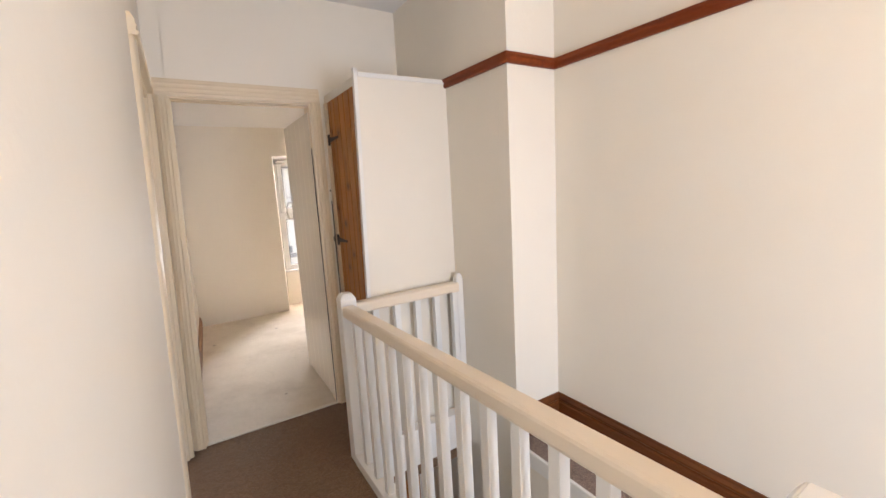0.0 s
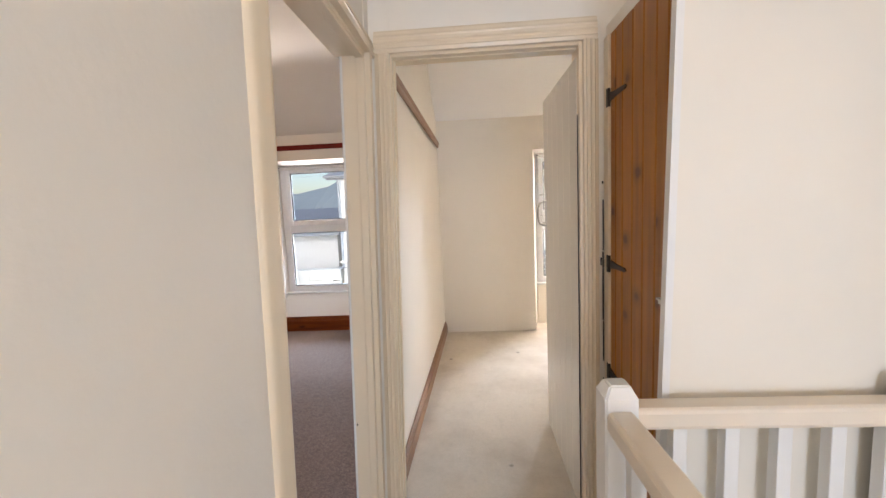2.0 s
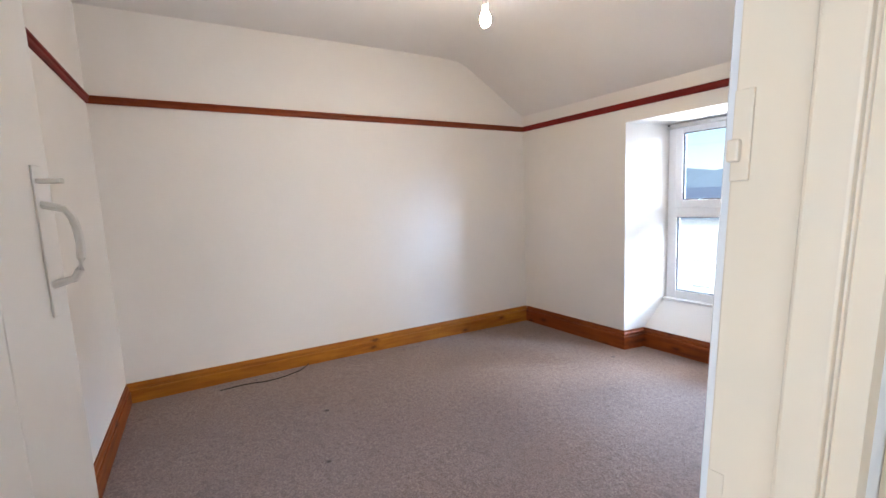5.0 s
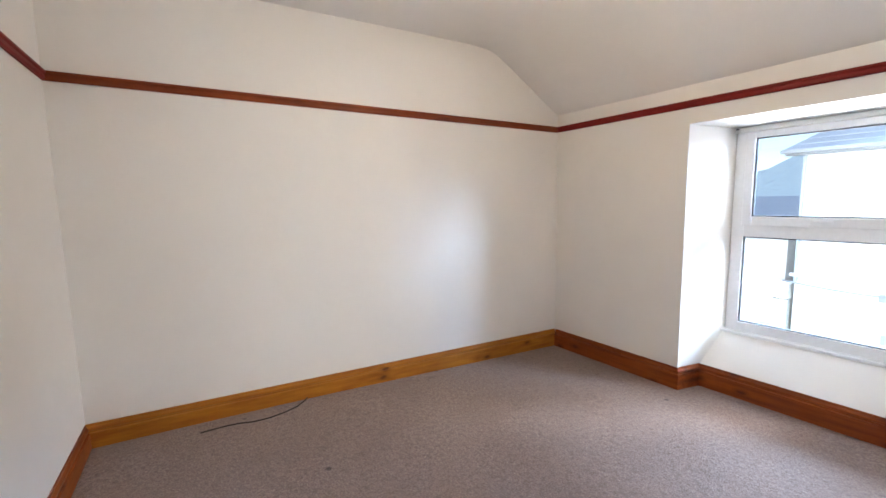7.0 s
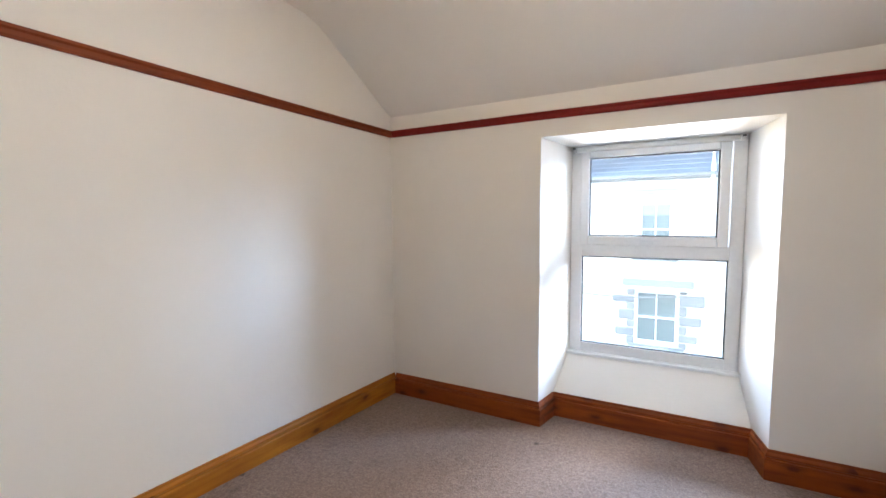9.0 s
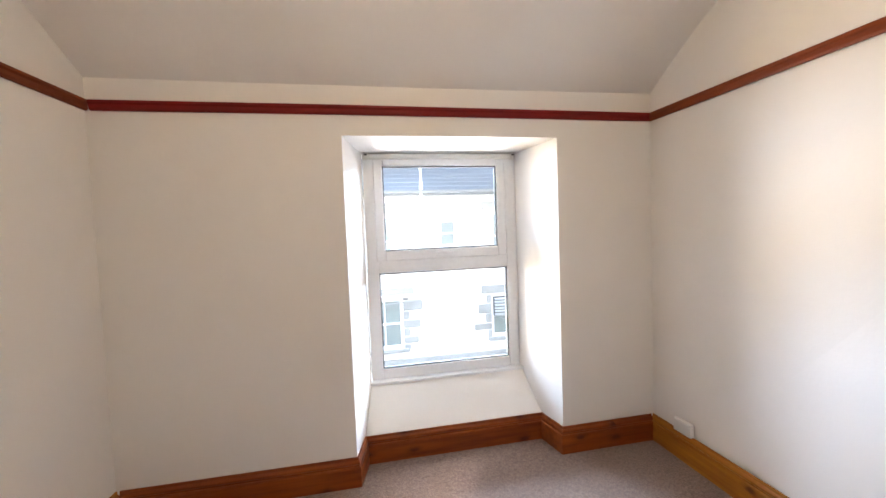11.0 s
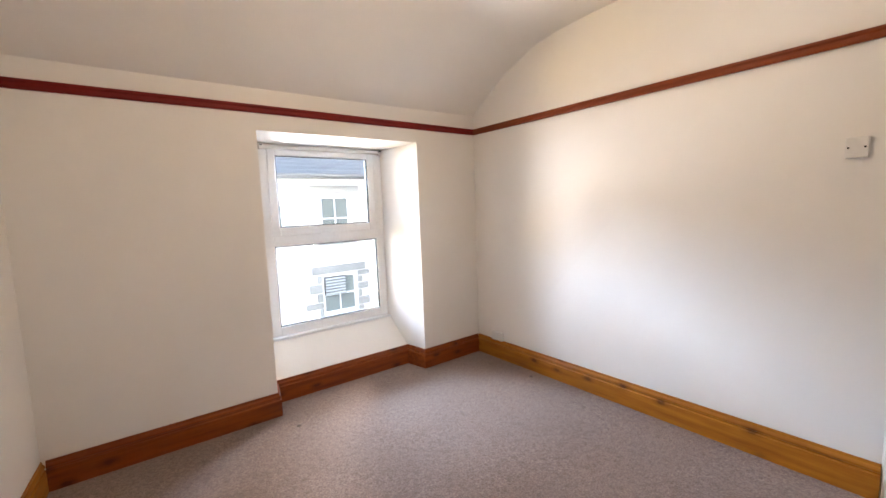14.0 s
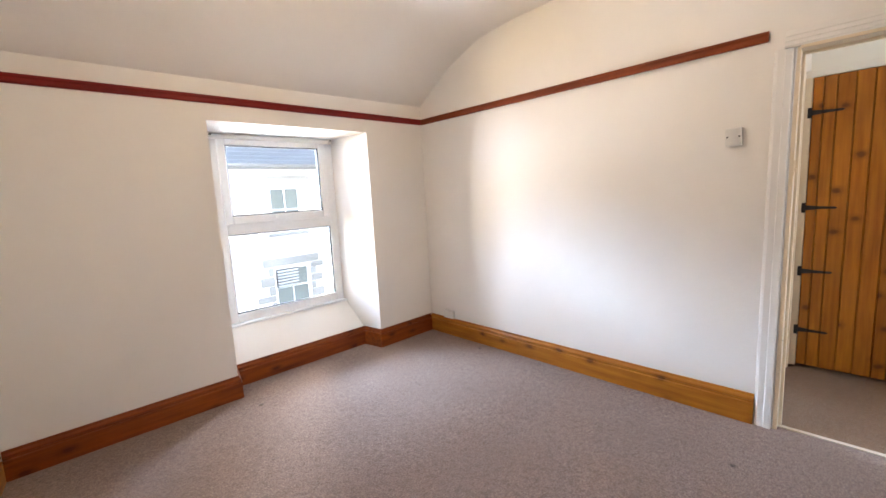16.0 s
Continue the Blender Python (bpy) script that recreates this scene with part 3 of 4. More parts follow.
sash_window("window_1", "white plastic window with a top-hung sash in a deep recess", -1.815, -0.738, 0.393, 1.932, 3.25,
            (-1.735, -0.815, 0.463, 1.125), (-1.687, -0.884, 1.277, 1.848))
sash_window("window_2", "white plastic window with a top-hung sash in the small room", 1.218, 2.237, 0.452, 1.90, 3.035,
            (1.292, 2.163, 0.515, 1.135), (1.30, 2.155, 1.285, 1.815))


def blind(x0, x1, y, z, label):
    b = empty("roller_blind", label, "blind", group="blind headrails over the windows")
    bm = bmesh.new()
    extrude(bm, [(0.0, -0.018), (0.014, -0.02), (0.032, -0.012), (0.036, 0.004), (0.03, 0.017), (0.0, 0.02)], (x0 + 0.03, y, z), (0, -1, 0), (0, 0, 1), (x1 - x0 - 0.06, 0, 0))
    part("headrail", bm, PLASTIC, b, smooth=True)
    for a, c in ((x0, x0 + 0.028), (x1 - 0.028, x1)):
        br = part("bracket", boxes((a, c, y - 0.045, y, z - 0.022, z + 0.022), bevel=0.003), PLASTIC, b)
        part("clip", boxes((a + 0.006, c - 0.003, y - 0.049, y - 0.044, z + 0.002, z + 0.012)), BLACK, br, "small dark clip")
    return b


blind(-1.81, -0.755, 3.249, 1.912, "slim white blind headrail fixed above the bedroom window")
blind(1.225, 2.23, 3.034, 1.878, "slim white blind headrail fixed above the small room window")

# Assumed window, never in view, for the cool light on the landing.
w = empty("window_3", "unseen white framed window assumed in the back wall of the landing", "window", kind="structure")
part("window_frame", frame_of(BW0, BW1, BZ0, BZ1, 0.06, 0.06, 0.06, 0.06, -4.52, -4.46), UPVC, w)
pn = part("pane", boxes((BW0 + 0.06, BW1 - 0.06, -4.495, -4.49, BZ0 + 0.06, BZ1 - 0.06)), WINGLASS, w)
pn.visible_shadow = False

# ---- doorways: linings, stops and moulded architraves ----
ARCH = [(0, 0), (0.0, 0.022), (0.012, 0.026), (0.018, 0.020), (0.028, 0.020), (0.034, 0.0235), (0.042, 0.020), (0.052, 0.0185), (0.058, 0.0205), (0.066, 0.0155), (0.078, 0.012), (0.083, 0.009), (0.083, 0.0)]


def arch(k):
    return [(a * k, b) for a, b in ARCH]


d = empty("door_frame_1", "cream gloss-painted door frame with moulded architrave", "door frame", kind="structure")
bm = boxes((-0.084, 0.004, D1 - 0.014, D1 + 0.004, 0, DH), (-0.112, 0.004, D0 - 0.004, D0 + 0.014, 0, DH), (-0.112, 0.004, D0 + 0.014, D1 - 0.014, DH - 0.016, DH + 0.004), bevel=0.002)
part("lining", lean(bm), YELLOWED, d)
bm = boxes((-0.028, 0.0025, D1 - 0.027, D1 - 0.0135, 0, DH - 0.016), (-0.028, 0.0025, D0 + 0.0135, D0 + 0.027, 0, DH - 0.016), (-0.028, 0.0025, D0 + 0.027, D1 - 0.027, DH - 0.029, DH - 0.0155), bevel=0.003)
part("door_stop", lean(bm), YELLOWED, d)
bm = bmesh.new()
extrude(bm, arch(0.80), (0.0, D1 - 0.006, 0), (0, 1, 0), (1, 0, 0), (0, 0, DH + 0.005))
part("architrave", lean(bm), YELLOWED, d)
bm = bmesh.new()
extrude(bm, [(0, 0), (0, 0.012), (0.002, 0.017), (0.006, 0.0205), (0.012, 0.022), (0.02, 0.0215), (0.032, 0.019), (0.045, 0.0178), (0.058, 0.0165), (0.067, 0.012), (0.073, 0.004), (0.073, 0)], (0.0, D0 + 0.006, 0), (0, -1, 0), (1, 0, 0), (0, 0, DH + 0.005))
part("architrave", lean(bm), YELLOWED, d, smooth=True)
bm = bmesh.new()
extrude(bm, [(a, b * 1.25) for a, b in arch(0.85)], (0.0, D0 - 0.066, DH - 0.004), (0, 0, 1), (1, 0, 0), (0, -D0 + 0.064, 0))
part("architrave", lean(bm), YELLOWED, d)
for y0, sgn in ((D1 + 0.012, 1), (D0 - 0.004, -1)):
    bm = bmesh.new()
    extrude(bm, [(0, 0), (0, 0.012), (0.006, 0.015), (0.03, 0.014), (0.034, 0.011), (0.062, 0.012), (0.074, 0.006), (0.078, 0)], (right_x(y0) - 0.001, y0, 0), (0, sgn, 0), (-1, 0, 0), (0, 0, DH + 0.002))
    part("architrave", lean(bm), WHITE_GLOSS, d, "white gloss architrave on the bedroom side")
bm = bmesh.new()
extrude(bm, arch(1.0), (-0.092, D0 - 0.083, DH - 0.001), (0, 0, 1), (-1, 0, 0), (0.0, 0.966, 0))
part("architrave", lean(bm), WHITE_GLOSS, d, "white gloss architrave on the bedroom side")
bm = boxes((-0.083, -0.068, D1 - 0.018, D1 - 0.0138, 1.375, 1.455), bevel=0.001)
kp = part("latch_keep", lean(bm), YELLOWED, d, "small painted metal latch keep")
part("catch", lean(boxes((-0.084, -0.074, D1 - 0.026, D1 - 0.0175, 1.392, 1.412), bevel=0.002)), YELLOWED, kp)
part("strike_plate", lean(boxes((-0.083, -0.069, D1 - 0.0152, D1 - 0.0138, 1.060, 1.084))), YELLOWED, d, "small painted strike plate")
part("screw_hole", lean(boxes((-0.080, -0.074, D1 - 0.0148, D1 - 0.0138, 0.50, 0.508))), BLACK, d)
part("threshold_strip", boxes((-0.045, -0.018, D0 + 0.014, D1 - 0.014, 0.0, 0.006), bevel=0.002), BRASSY, d, "pale metal carpet strip across the doorway")

d = empty("door_frame_2", "cream gloss-painted frame of the small room doorway", "door frame", kind="structure")
bm = boxes((S0 - 0.004, S0 + 0.012, -0.004, 0.104, 0, SH), (S1 - 0.012, S1 + 0.004, -0.004, 0.104, 0, SH), (S0 + 0.012, S1 - 0.012, -0.004, 0.104, SH - 0.014, SH + 0.004), bevel=0.002)
part("lining", lean(bm), YELLOWED, d)
bm = boxes((S0 + 0.0115, S0 + 0.019, 0.025, 0.06, 0, SH - 0.014), (S0 + 0.019, S1 - 0.012, 0.025, 0.06, SH - 0.020, SH - 0.0135), bevel=0.002)
part("door_stop", lean(bm), YELLOWED, d)
for o, u, k, wv in (((S0 + 0.004, -0.001, 0), (-1, 0, 0), 0.74, (0, 0, SH + 0.003)), ((S1 + 0.002, -0.001, 0), (1, 0, 0), 0.72, (0, 0, SH + 0.003)), ((0.026, -0.001, SH - 0.002), (0, 0, 1), 1.05, (0.935, 0, 0))):
    bm = bmesh.new()
    extrude(bm, arch(k), o, u, (0, -1, 0), wv)
    part("architrave", lean(bm), YELLOWED, d)
# Black strip laid where the gap by the hinges is only in shade.
part("hinge_gap_shade", boxes((S1 - 0.0165, S1 - 0.0125, 0.0125, 0.0155, 0.014, 1.74)), BLACK, d, "narrow black strip for the shade in the gap beside the hinges")
part("threshold_strip", boxes((S0 + 0.012, S1 - 0.012, -0.006, 0.019, 0.0, 0.010), bevel=0.003), BRASSY, d, "pale strip where the two carpets meet")


# ---- plank doors ----
def plank_leaf(name, label, width, height, boards, mat, handle_mat, at, turn, side):
    """Hinged at the local origin, running along local +x; side: the face, along local y, that carries the pull."""
    d = empty(name, label, "door", group="white plank doors")
    step = width / boards
    first = None
    for i in range(boards):
        if first is None:
            bm = bmesh.new()
            extrude(bm, [(0.0022, -0.014), (0.0002, -0.0122), (0.0002, 0.0122), (0.0022, 0.014), (step - 0.0022, 0.014), (step - 0.0002, 0.0122), (step - 0.0002, -0.0122), (step - 0.0022, -0.014)], (0, 0, 0.012), (1, 0, 0), (0, 1, 0), (0, 0, height))
            first = part("board", bm, mat, d)
        else:
            b = new("board", first.data)
            b.parent = d
            b.location.x = i * step
    for z in (0.28, 1.0, 1.72):
        part("ledge", boxes((0.03, width - 0.03, min(side * -0.038, side * -0.013), max(side * -0.038, side * -0.013), z - 0.05, z + 0.05), bevel=0.006), mat, d)
    hx, hz = width - 0.05, 1.315
    pl = part("handle_plate", boxes((hx - 0.014, hx + 0.014, min(side * 0.0135, side * 0.0175), max(side * 0.0135, side * 0.0175), hz - 0.125, hz + 0.135), bevel=0.0015), handle_mat, d, "painted latch plate")
    path = [(hx, side * 0.016, hz + 0.07)]
    for k in range(9):
        a = math.pi * k / 8
        path.append((hx, side * (0.03 + 0.032 * math.sin(a) ** 0.6), hz + 0.066 * math.cos(a)))
    path.append((hx, side * 0.016, hz - 0.07))
    part("pull_handle", tube(bmesh.new(), path, 0.0068), handle_mat, d, "curved metal pull handle", smooth=True)
    part("thumb_latch", boxes((hx - 0.01, hx + 0.01, min(side * 0.016, side * 0.05), max(side * 0.016, side * 0.05), hz + 0.105, hz + 0.113), bevel=0.002), handle_mat, pl)
    for z in (0.25, 1.7):
        part("hinge", boxes((-0.008, 0.05, -0.018, -0.0135, z - 0.04, z + 0.04), bevel=0.001), mat, d)
    d.matrix_world = pose(*at, 0, 0, turn)
    return d


plank_leaf("plank_door", "white gloss-painted plank door standing open into the bedroom", 0.785, 1.965, 4, WHITE_GLOSS, WHITE_GLOSS, (-0.118, -0.862, 0.008), 167.8, -1)
plank_leaf("plank_door", "white gloss-painted plank door standing open into the small room", 0.752, 1.94, 6, GLOSS, STEEL, (0.905, 0.03, 0.012), 89.4, 1)

# ---- landing cupboard ----
CX = 0.985
c = empty("landing_cupboard", "built-in cupboard with a varnished pine plank door and white painted side", "cupboard")
def leaning(x0, x1, y0, y1, z0, z1, tilt0, tilt1):
    """An upright block whose two x faces lean by a share of their height."""
    return hexa(bmesh.new(), [(x0 + tilt0 * z0, y0, z0), (x1 + tilt1 * z0, y0, z0), (x1 + tilt1 * z0, y1, z0), (x0 + tilt0 * z0, y1, z0)],
                [(x0 + tilt0 * z1, y0, z1), (x1 + tilt1 * z1, y0, z1), (x1 + tilt1 * z1, y1, z1), (x0 + tilt0 * z1, y1, z1)])


LEAN = 0.0225
part("side_panel", leaning(0.9425, 1.5295, -0.606, -0.590, 0.0, 2.062, LEAN, 0.0), CREAM, c, "white painted flat side panel")
part("corner_post", leaning(0.9225, 0.942, -0.612, -0.586, 0.0, 2.078, LEAN, LEAN), RAILPAINT, c, "white painted corner bead with small chips")
part("back_post", boxes((CX + 0.002, 1.03, -0.058, -0.008, 0.0, 2.012), bevel=0.003), YELLOWED, c)
part("fascia", boxes((0.998, 1.016, -0.586, -0.006, 2.013, 2.060), bevel=0.002), WALL, c, "cream board above the cupboard door")
part("top_board", boxes((1.017, 1.5295, -0.588, -0.006, 2.040, 2.058), bevel=0.003), RAILPAINT, c)
part("top_bead", boxes((0.990, 1.5295, -0.613, -0.6065, 2.036, 2.060), bevel=0.003), RAILPAINT, c)
dr = part("door", boxes((1.012, 1.03, -0.585, -0.06, 0.02, 2.005)), PINE_Z, c, "knotty orange varnished pine plank door")
ys = [-0.585, -0.510, -0.440, -0.352, -0.268, -0.180, -0.115, -0.06]
for a, b in zip(ys, ys[1:]):
    bm = bmesh.new()
    extrude(bm, [(a + 0.0012, 0.0), (a + 0.0012, 0.012), (a + 0.006, 0.017), (b - 0.006, 0.017), (b - 0.0012, 0.012), (b - 0.0012, 0.0)], (1.012, 0, 0.015), (0, 1, 0), (-1, 0, 0), (0, 0, 1.995))
    part("board", bm, PINE_Z, dr)
for z in (1.784, 1.147, 0.702, 0.273):
    bm = boxes((0.985, 0.9945, -0.062, -0.040, z - 0.034, z + 0.034), bevel=0.001)
    h = part("hinge", bm, IRON, dr, "black iron T hinge")
    bm = bmesh.new()
    extrude(bm, [(-0.06, 0.017), (-0.06, -0.017), (-0.13, -0.010), (-0.212, -0.007), (-0.222, 0.0), (-0.212, 0.007), (-0.13, 0.010)], (0.9945, 0, z), (0, 1, 0), (0, 0, 1), (-0.004, 0, 0))
    part("strap", bm, IRON, h)
lt = part("latch", boxes((0.975, 0.9945, -0.532, -0.508, 1.100, 1.116), bevel=0.003), GLOSS, dr, "small pale thumb latch")
part("latch_bar", boxes((0.982, 0.9945, -0.508, -0.480, 1.105, 1.112), bevel=0.002), STEEL, lt)
# Black strips give the chipped seam beside the cupboard its crevice shade.
for x, z0, z1, w in ((0.9815, 0.08, 0.655, 0.004), (0.982, 0.73, 0.90, 0.003), (0.9805, 0.905, 1.19, 0.0045), (0.982, 1.195, 1.40, 0.003), (0.9795, 1.462, 1.474, 0.004), (0.973, 1.135, 1.165, 0.004)):
    part("gap", boxes((x, x + w, -0.0105, -0.004, z0, z1)), BLACK, c, "black strip for the shade in the chipped open seam")

# ---- balustrade round the stairwell ----
BX, BY = 0.80, -0.665


def newel(bm, x, y, z0, z1, w=0.045):
    box(bm, x - w, x + w, y - w, y + w, z0, z1 - 0.03)
    hexa(bm, [(x - w, y - w, z1 - 0.03), (x + w, y - w, z1 - 0.03), (x + w, y + w, z1 - 0.03), (x - w, y + w, z1 - 0.03)],
         [(x - w * 0.62, y - w * 0.62, z1), (x + w * 0.62, y - w * 0.62, z1), (x + w * 0.62, y + w * 0.62, z1), (x - w * 0.62, y + w * 0.62, z1)])
    bmesh.ops.remove_doubles(bm, verts=bm.verts, dist=1e-5)
    bmesh.ops.bevel(bm, geom=[e for e in bm.edges], offset=0.004, segments=2, affect="EDGES")
    return bm


b = empty("balustrade", "white painted timber balustrade with square balusters along the stairwell", "balustrade")
part("newel_post", newel(bmesh.new(), BX + 0.004, BY, 0.0, 0.94, 0.041), RAILPAINT, b)
part("newel_post", newel(bmesh.new(), BX + 0.03, -2.545, 0.0, 1.012), RAILPAINT, b)
part("half_newel", newel(bmesh.new(), 1.506, BY, 0.0, 0.93, 0.023), RAILPAINT, b)
HANDRAIL = [(-0.030, 0.0), (0.030, 0.0), (0.034, 0.010), (0.034, 0.042), (0.031, 0.050), (0.024, 0.055), (-0.024, 0.055), (-0.031, 0.050), (-0.034, 0.042), (-0.034, 0.010)]
bm = bmesh.new()
extrude(bm, HANDRAIL, (BX, BY - 0.044, 0.825), (1, 0, 0), (0, 0, 1), (0.012, -1.80, 0.052))
part("handrail", bm, LAMPLIT_TAN, b, "slightly yellowed painted handrail, warm lamplight in its tan colour")
bm = bmesh.new()
extrude(bm, HANDRAIL, (BX + 0.044, BY, 0.825), (0, 1, 0), (0, 0, 1), (0.645, 0, 0.0))
part("handrail", bm, LAMPLIT_TAN, b, "slightly yellowed painted handrail, warm lamplight in its tan colour")
part("base_rail", boxes((BX - 0.04, BX + 0.045, -2.49, BY - 0.044, 0.0, 0.055), bevel=0.004), RAILPAINT, b)
part("base_rail", boxes((BX + 0.044, 1.485, BY - 0.036, BY + 0.036, 0.0, 0.055), bevel=0.004), RAILPAINT, b)
first = None
rows = [(BX, -0.80 - 0.13 * i, 0.83 + 0.0289 * (0.091 + 0.13 * i)) for i in range(13)] + [(0.957 + 0.1285 * i, BY, 0.83) for i in range(5)]
for x, y, zt in rows:
    if first is None:
        bm = boxes((-0.0175, 0.0175, -0.0175, 0.0175, 0.0, 0.80), bevel=0.002)
        first = part("baluster", bm, RAILPAINT, b)
        o = first
    else:
        o = new("baluster", first.data)
        o.parent = b
    o.location, o.scale = (x, y, 0.05), (1, 1, (zt - 0.05) / 0.80)

structure("trim_stairwell", boxes((0.846, 0.858, -3.35, BY - 0.044, -0.24, 0.012), (0.846, 1.529, -0.70, -0.684, -0.17, 0.01)), RAILPAINT, "white painted apron board round the stairwell opening", "trim")

# ---- stairs and the hall door below ----
st = empty("staircase", "carpeted straight stair flight going down beside the landing", "stairs")
for i in range(13):
    z = -0.196 * (i + 1)
    part("step", boxes((0.86, 1.49, -3.35 + 0.215 * i, -3.35 + 0.215 * (i + 1) + 0.02, z - 0.06 if i < 12 else -2.72, z), (0.86, 1.49, -3.35 + 0.215 * i, -3.35 + 0.215 * i + 0.02, z - 0.19, z - 0.061) if i else (0.86, 1.49, -3.35, -3.33, z - 0.19, z - 0.061)), CARPET_LAND, st)
hd = empty("hall_door", "dark reddish pine door at the foot of the stairs", "door")
for i in range(5):
    part("board", boxes((0.90 + 0.115 * i, 1.012 + 0.115 * i, -0.03, -0.003, -2.74, -0.62), bevel=0.004), PINE_Z, hd)

# ---- bedroom fittings ----
PX, PY = -1.675, 1.04
# LX, LY: a lit bulb added over the landing, never in view.
LX, LY = 0.62, -3.45
pl = empty("pendant_lamp", "unseen bare bulb added over the landing to warm its walls", "lamp", group="bare pendant bulbs")
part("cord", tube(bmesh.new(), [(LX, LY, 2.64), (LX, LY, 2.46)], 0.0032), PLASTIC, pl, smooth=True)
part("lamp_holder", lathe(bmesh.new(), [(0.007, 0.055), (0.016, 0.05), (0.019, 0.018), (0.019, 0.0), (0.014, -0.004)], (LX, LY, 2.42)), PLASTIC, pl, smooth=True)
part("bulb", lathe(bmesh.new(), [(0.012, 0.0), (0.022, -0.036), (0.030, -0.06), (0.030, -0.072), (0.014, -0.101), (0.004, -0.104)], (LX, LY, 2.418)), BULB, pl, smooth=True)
pl = empty("pendant_lamp", "bare lit filament bulb hanging on a thin cord", "lamp", group="bare pendant bulbs")
part("ceiling_rose", lathe(bmesh.new(), [(0.04, 0.0), (0.04, -0.012), (0.025, -0.03), (0.006, -0.036)], (PX, PY, 2.712)), PLASTIC, pl, smooth=True)
part("cord", tube(bmesh.new(), [(PX, PY, 2.68), (PX + 0.001, PY, 2.58), (PX, PY, 2.44)], 0.0032), PLASTIC, pl, smooth=True)
part("lamp_holder", lathe(bmesh.new(), [(0.007, 0.055), (0.014, 0.05), (0.016, 0.02), (0.019, 0.018), (0.019, 0.0), (0.014, -0.004)], (PX, PY, 2.40)), PLASTIC, pl, "white plastic lamp holder", smooth=True)
part("bulb", lathe(bmesh.new(), [(0.012, 0.0), (0.014, -0.018), (0.022, -0.036), (0.029, -0.056), (0.030, -0.072), (0.025, -0.090), (0.014, -0.101), (0.004, -0.104)], (PX, PY, 2.398)), BULB_BED, pl, "glowing warm glass bulb", smooth=True)

s = empty("switch_plate", "raised white plastic blank plate with two screws on the wall", "wall plate")
part("plate", lean(boxes((right_x(0.17) - 0.030, right_x(0.17) - 0.001, 0.136, 0.213, 1.553, 1.647), bevel=0.004)), PLASTIC, s)
for y in (0.147, 0.202):
    part("screw", lean(boxes((right_x(0.17) - 0.0315, right_x(0.17) - 0.0295, y - 0.004, y + 0.004, 1.596, 1.604))), BLACK, s)
s = empty("cable_box", "small white box on top of the skirting near the corner", "socket")
part("box_body", boxes((-0.04, -0.012, 2.42, 2.55, 0.145, 0.222), bevel=0.004), PLASTIC, s)
part("cover", boxes((-0.044, -0.0395, 2.43, 2.54, 0.152, 0.215), bevel=0.001), PLASTIC, s)
bm = tube(bmesh.new(), [(-3.262, -0.301, 0.029), (-3.262, -0.24, 0.029), (-3.258, -0.16, 0.029), (-3.244, -0.08, 0.029), (-3.212, 0.0, 0.028), (-3.205, 0.086, 0.028), (-3.220, 0.18, 0.027), (-3.256, 0.283, 0.027), (-3.318, 0.358, 0.028), (-3.332, 0.375, 0.036)], 0.0045)
tagged(solid("loose_cable", bm, CABLE, None, True), "short dark loose cable lying on the carpet by the skirting", "cable")

# ---- the street outside ----
G = -2.85
structure("ground", boxes((-60, 60, 3.44, 140, G - 0.3, G)), TARMAC, "grey tarmac street", "road")
structure("pavement_near", boxes((-40, 40, 3.44, 4.9, G, G + 0.11)), PAVE, "grey pavement along the house", "pavement")
structure("pavement_far", boxes((-40, 40, 9.6, 11.0, G, G + 0.11)), PAVE, "grey pavement across the street", "pavement")


def holed(bm, x0, x1, z0, z1, y0, y1, holes):
    xs = sorted({x0, x1, *[v for h in holes for v in h[:2]]})
    zs = sorted({z0, z1, *[v for h in holes for v in h[2:]]})
    for a, b2 in zip(xs, xs[1:]):
        for c2, d2 in zip(zs, zs[1:]):
            if not any(h[0] <= a and b2 <= h[1] and h[2] <= c2 and d2 <= h[3] for h in holes):
                box(bm, a, b2, y0, y1, c2, d2)
    return bm


FY = 11.0
hs = empty("house_across", "white rendered two-storey house with a slate roof across the street", "house")
HOLES = [(-1.72, -0.77, -1.68, -0.37), (-1.68, -0.95, 0.45, 1.77), (0.25, 0.74, 0.9, 1.64), (1.70, 2.62, 0.52, 1.79), (1.63, 2.70, -1.60, -0.46),
         (5.2, 6.15, 0.48, 1.78), (5.2, 6.2, -1.65, -0.42)]
part("wall", holed(bmesh.new(), -3.52, 11.0, G, 2.30, FY, FY + 0.3, HOLES), RENDER_W, hs)
part("side_wall", boxes((-3.52, -3.22, FY + 0.3, FY + 7.0, G, 2.30)), RENDER_W, hs)
# Grey sheet added behind the windows in place of the dark rooms.
part("dark_interior_sheet", boxes((-3.2, 10.9, FY + 1.2, FY + 1.3, G, 2.3)), GUTTER, hs)
bm = bmesh.new()
rise, back = 2.5, 3.6
rows_n = 20
